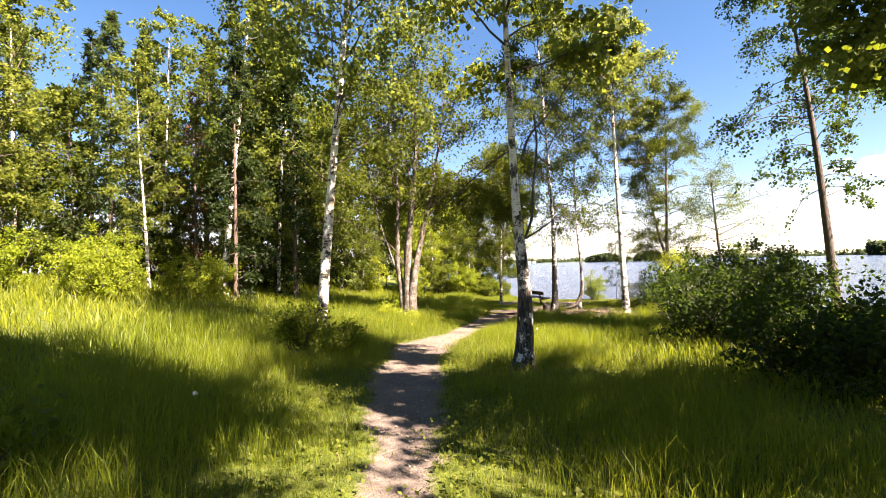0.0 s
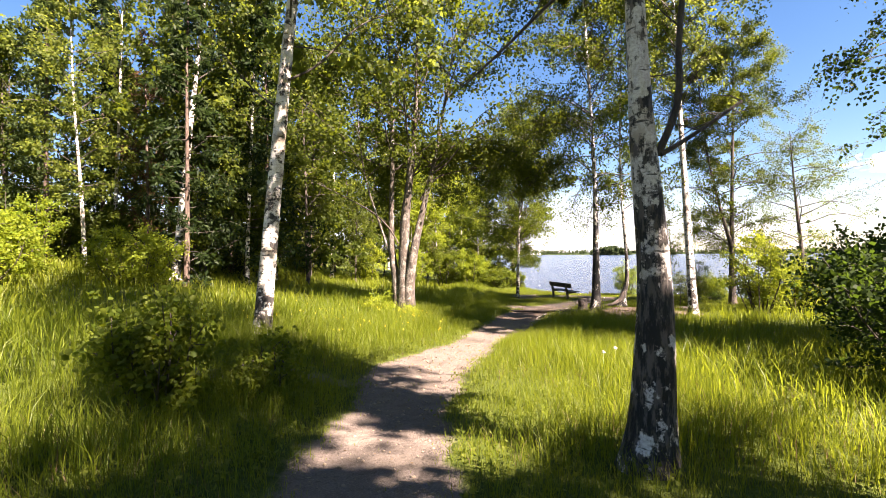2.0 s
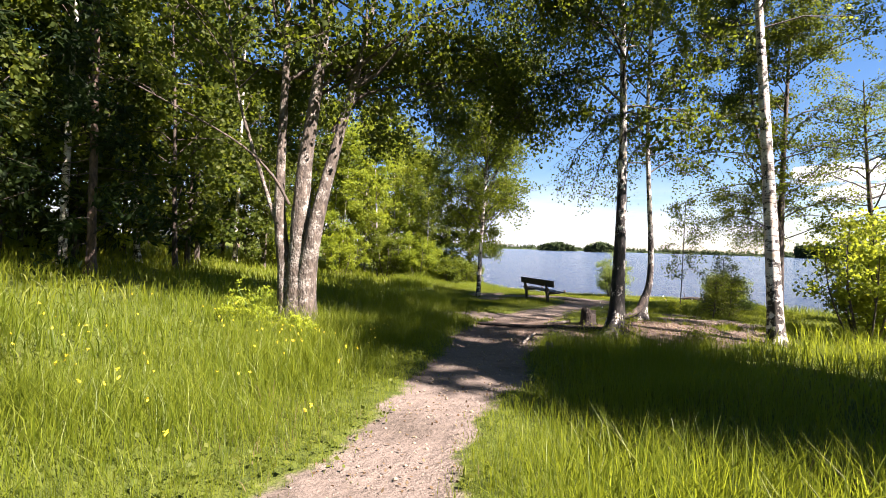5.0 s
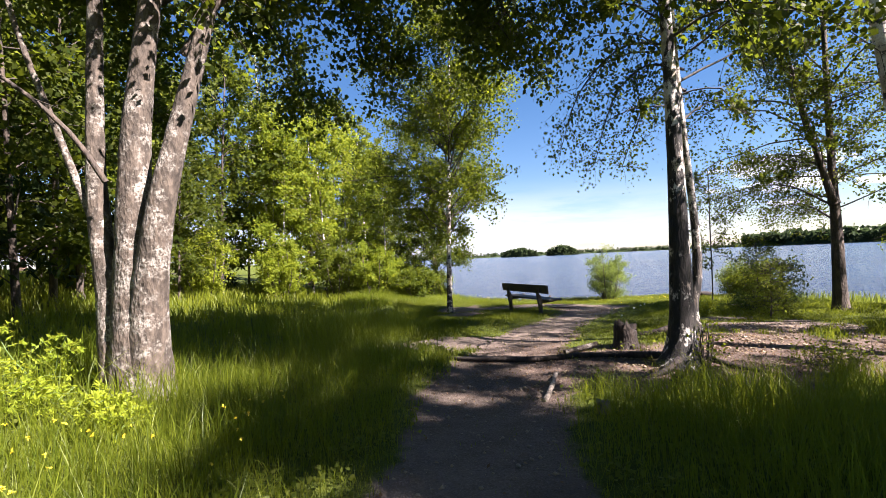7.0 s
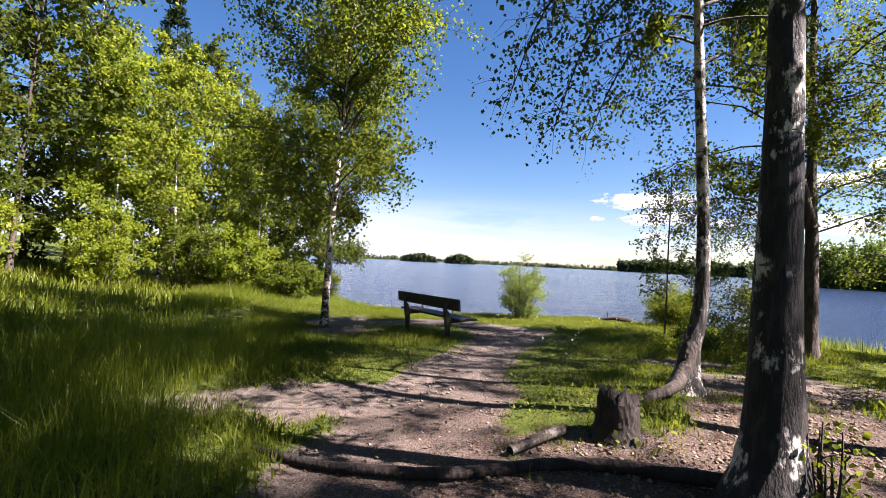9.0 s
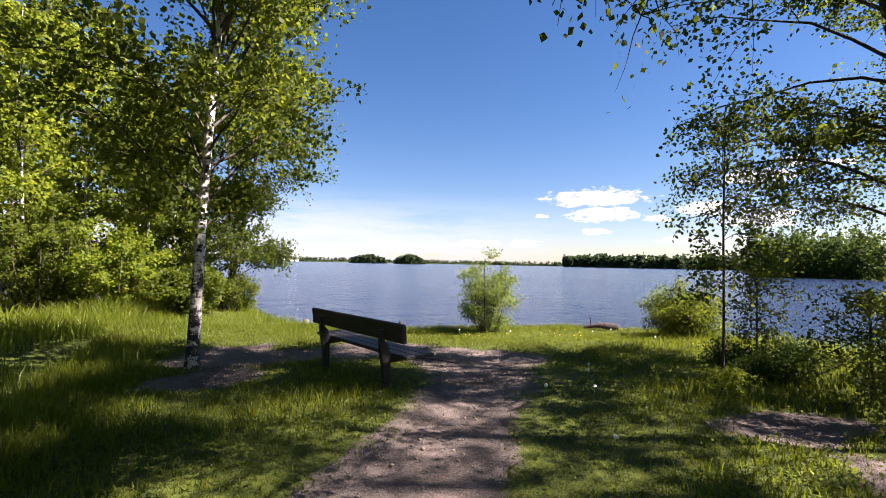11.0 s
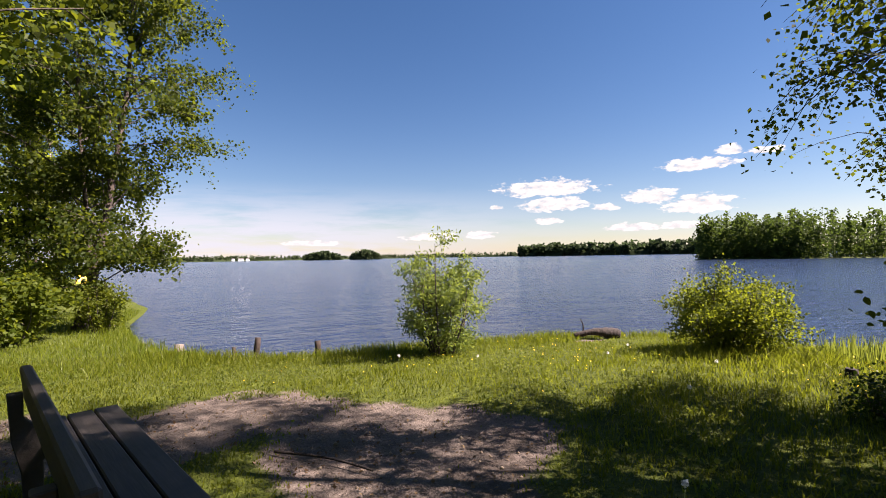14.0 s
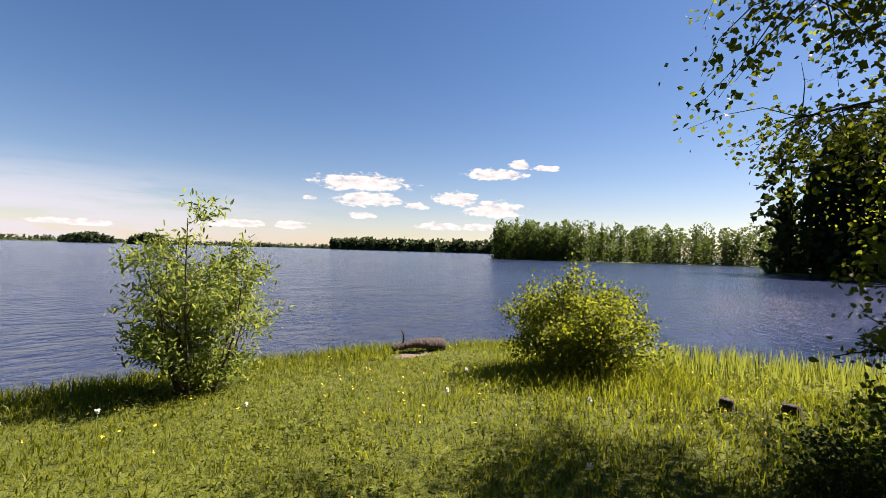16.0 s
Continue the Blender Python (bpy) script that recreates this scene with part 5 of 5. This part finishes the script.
blades("trail_grass", "short trodden grass creeping over the trail's edge", (-3, 10, 2, 32), 420, 0.0, 3.0, 408, LAWN, 0.0045, lambda x, y: (bare(x, y) > 0.25) & (wave(x, y, 54, 0.9) > 0.2), 0.5, edge=0.93)


def pebbles(name, label, line, n, seed, mat, lo, hi, spread):
    """Small stones and clods strewn along a line."""
    rng = np.random.default_rng(seed)
    ln = curve_through([q[:2] for q in line], 400)
    k = rng.integers(0, 400, n)
    x, y = ln[k, 0] + rng.normal(size=n) * spread, ln[k, 1] + rng.normal(size=n) * spread
    keep = bare(x, y) > 0.4
    x, y = x[keep], y[keep]
    n = len(x)
    s = lo + (hi - lo) * rng.uniform(size=n) ** 3
    octa = np.array([(1, 0, 0), (0, 1, 0), (-1, 0, 0), (0, -1, 0), (0, 0, 0.6), (0, 0, -0.6)], float)
    v = octa[None] * s[:, None, None] * rng.uniform(0.6, 1.3, (n, 6, 1))
    a = rng.uniform(0, 6.28, n)
    vx = v[..., 0] * np.cos(a)[:, None] - v[..., 1] * np.sin(a)[:, None]
    vy = v[..., 0] * np.sin(a)[:, None] + v[..., 1] * np.cos(a)[:, None]
    v = np.stack([vx + x[:, None], vy + y[:, None], v[..., 2] + (ground_z(x, y) - 0.03 + s * 0.2)[:, None]], 2).reshape(-1, 3)
    f = np.array([(0, 1, 4), (1, 2, 4), (2, 3, 4), (3, 0, 4), (1, 0, 5), (2, 1, 5), (3, 2, 5), (0, 3, 5)])
    g = Geo()
    g.add(v, None, (np.arange(n)[:, None, None] * 6 + f[None]).reshape(-1, 3))
    return tagged(new(name, g.mesh(name, mat)), label, "pebbles", kind="stuff")


CLOD = flat_material("earth_clod", (0.19, 0.15, 0.105), 0.95, 0.45, 5)
pebbles("trail_clods", "small clods and grit on the dirt trail", TRAIL[2:], 2600, 441, CLOD, 0.006, 0.03, 0.6)
pebbles("trail_clods", "crumbled earth on the bare mound", [(3.8, 19.8), (5.5, 20.6), (7.5, 21.2), (9.2, 22.4)], 3000, 442, CLOD, 0.006, 0.035, 0.7)


def low_plants(name, label, box_, dens, seed, mat, size, lim=None, top=0.12):
    rng = np.random.default_rng(seed)
    x0, x1, y0, y1 = box_
    n = int((x1 - x0) * (y1 - y0) * dens)
    x, y = rng.uniform(x0, x1, n), rng.uniform(y0, y1, n)
    keep = (rng.uniform(size=n) > bare(x, y) * 1.02) & (inland(x, y) > 0.2) & (wave(x, y, 44, 1.7) + rng.normal(size=n) * 0.35 > 0.15)
    if lim:
        keep &= lim(x, y)
    x, y = x[keep], y[keep]
    g = Geo()
    for k in range(4):
        p = np.stack([x + rng.normal(size=len(x)) * size, y + rng.normal(size=len(x)) * size, ground_z(x, y) + rng.uniform(0.01, top, len(x))], 1)
        g.leaves(p, size, 0.42, rng, up=0.8)
    return tagged(new(name, g.mesh(name, mat)), label, "plants", kind="stuff")


low_plants("ground_plants", "low leafy weeds at the trail's edge", (-4, 6, 0, 24), 75, 411, LEAF_BIRCH, 0.045)
low_plants("ground_plants", "low clover and weeds in the short grass", (2, 17, 23, 34), 70, 412, LEAF_BIRCH, 0.035, None, 0.07)


def litter(name, label, cx, cy, rx, ry, n, seed):
    rng = np.random.default_rng(seed)
    x, y = cx + rng.normal(size=n) * rx * 0.5, cy + rng.normal(size=n) * ry * 0.5
    k = bare(x, y) > 0.35
    x, y = x[k], y[k]
    g = Geo()
    g.leaves(np.stack([x, y, ground_z(x, y) - 0.018], 1), 0.035, 0.35, rng, up=2.5)
    return tagged(new(name, g.mesh(name, LITTER)), label, "litter", kind="stuff")


litter("leaf_litter", "brown fallen leaves and bark bits on bare earth", 5.6, 20.6, 3.6, 2.2, 5200, 421)
litter("leaf_litter", "scattered dry leaves and chips on the dirt", 6.6, 28.2, 3.0, 2.6, 1600, 422)
litter("leaf_litter", "scattered dry leaves and chips by the young birch", 4.6, 30.0, 2.4, 2.0, 1500, 424)
litter("leaf_litter", "scattered dry bits on the trail", 0.8, 13.5, 2.0, 6.0, 1500, 423)


def reeds():
    rng = np.random.default_rng(431)
    n = 5200
    x, y = rng.uniform(13.2, 19.5, n), rng.uniform(21.5, 28.2, n)
    s = inland(x, y)
    k = (s > -1.6) & (s < 2.6) & (wave(x, y, 47, 2.0) + rng.normal(size=n) * 0.5 > -0.6)
    x, y = x[k], y[k]
    n = len(x)
    h = rng.uniform(0.18, 0.46, n)
    g = Geo()
    z = np.minimum(ground_z(x, y), WATER_Z + 3) - 0.05
    a = rng.uniform(0, 6.283, n)
    base = np.stack([x, y, z], 1)
    tip = base + np.stack([np.cos(a) * h * 0.18, np.sin(a) * h * 0.18, h], 1)
    t = rng.uniform(0, 6.283, n)
    sd = np.stack([np.cos(t), np.sin(t), 0 * t], 1) * 0.009
    v = np.stack([base - sd, base + sd, (base + tip) / 2 + sd * 0.9, (base + tip) / 2 - sd * 0.9, tip], 1).reshape(-1, 3)
    kk = np.arange(n)[:, None] * 5
    g.add(v, kk + np.array([[0, 1, 2, 3]]), kk + np.array([[3, 2, 4]]))
    tagged(new("reeds", g.mesh("reeds", REED)), "yellow-green reeds along the shallow shore", "reeds", kind="stuff")


reeds()


def dandelion(x, y, h, seed, group="dandelion clocks"):
    rng = np.random.default_rng(seed)
    root = thing("dandelion", "white dandelion seed head on a thin stalk", "flower", x, y, gz(x, y) - 0.02, group)
    g = Geo()
    g.tube([(0, 0, 0), (0.01, 0.005, h * 0.5), (0.015, 0.0, h)], (0.003, 0.0028, 0.0025), 5)
    part("stalk", g, STALK, root)
    f = Geo()
    p = rng.normal(size=(70, 3))
    p /= np.linalg.norm(p, axis=1)[:, None]
    f.leaves(np.array([0.015, 0, h]) + p * 0.011, 0.017, 0.45, rng)
    part("seed_head", f, FLUFF, root)


for i, (dx, dy) in enumerate([(7.65, 25.45), (7.2, 25.75), (8.3, 26.2), (8.6, 26.5), (11.4, 29.2), (12.4, 29.6), (10.2, 30.6), (9.4, 31.6), (11.9, 28.0), (2.3, 10.2), (2.6, 10.6), (-2.1, 3.0), (10.6, 27.6), (6.6, 24.2)]):
    dandelion(dx, dy, 0.2 if dy > 20 else 0.42, 500 + i)


def blossoms(name, label, box_, n, seed, top, size):
    """Small yellow flower heads standing among the grass."""
    rng = np.random.default_rng(seed)
    x0, x1, y0, y1 = box_
    x, y = rng.uniform(x0, x1, n), rng.uniform(y0, y1, n)
    keep = (bare(x, y) < 0.2) & (inland(x, y) > 0.5) & (wave(x, y, 61, 1.9) > -0.1)
    x, y = x[keep], y[keep]
    z = ground_z(x, y) + top * rng.uniform(0.7, 1.15, len(x))
    g = Geo()
    for k in range(6):
        g.leaves(np.stack([x, y, z], 1), size, 0.4, rng, up=1.5)
    return tagged(new(name, g.mesh(name, PETAL)), label, "flowers", kind="stuff")


blossoms("meadow_flowers", "small yellow flowers among the meadow grass", (-5, 0.5, 13, 20), 190, 451, 0.36, 0.022)
blossoms("lawn_flowers", "small yellow flowers in the short shore grass", (7, 15, 26.5, 33), 260, 452, 0.09, 0.016)


def rowan(x, y, h, seed):
    rng = np.random.default_rng(seed)
    root = thing("rowan_seedling", "bright yellow-green rowan seedling in the meadow", "seedling", x, y, gz(x, y) - 0.02, "rowan seedlings")
    gs, gl = Geo(), Geo()
    for k in range(4):
        a = rng.uniform(0, 6.28)
        st = limb_line((0, 0, 0), a, 1.2, h * rng.uniform(0.7, 1.1), 0.05, rng, 6)
        gs.tube(st, np.linspace(0.008, 0.003, 6), 5)
        for j in range(2, 6):
            for m in range(2):
                b = rng.uniform(0, 6.28)
                lf = limb_line(st[j], b, 0.4, 0.24, 0.25, rng, 7)
                gs.tube(lf, np.linspace(0.003, 0.001, 7), 3, cap=False)
                gl.leaves(np.repeat(lf[1:], 4, 0), 0.06, 0.2, rng, up=0.8)
    part("stem", gs, STALK, root)
    part("foliage", gl, FERN, root)


for i, (rx, ry, rh) in enumerate([(-2.5, 20.4, 0.85), (-2.1, 19.6, 0.5), (-1.5, 19.3, 0.4), (-2.9, 20.0, 0.55), (-1.2, 19.2, 0.3), (9.35, 24.95, 0.35)]):
    rowan(rx, ry, rh, 600 + i)
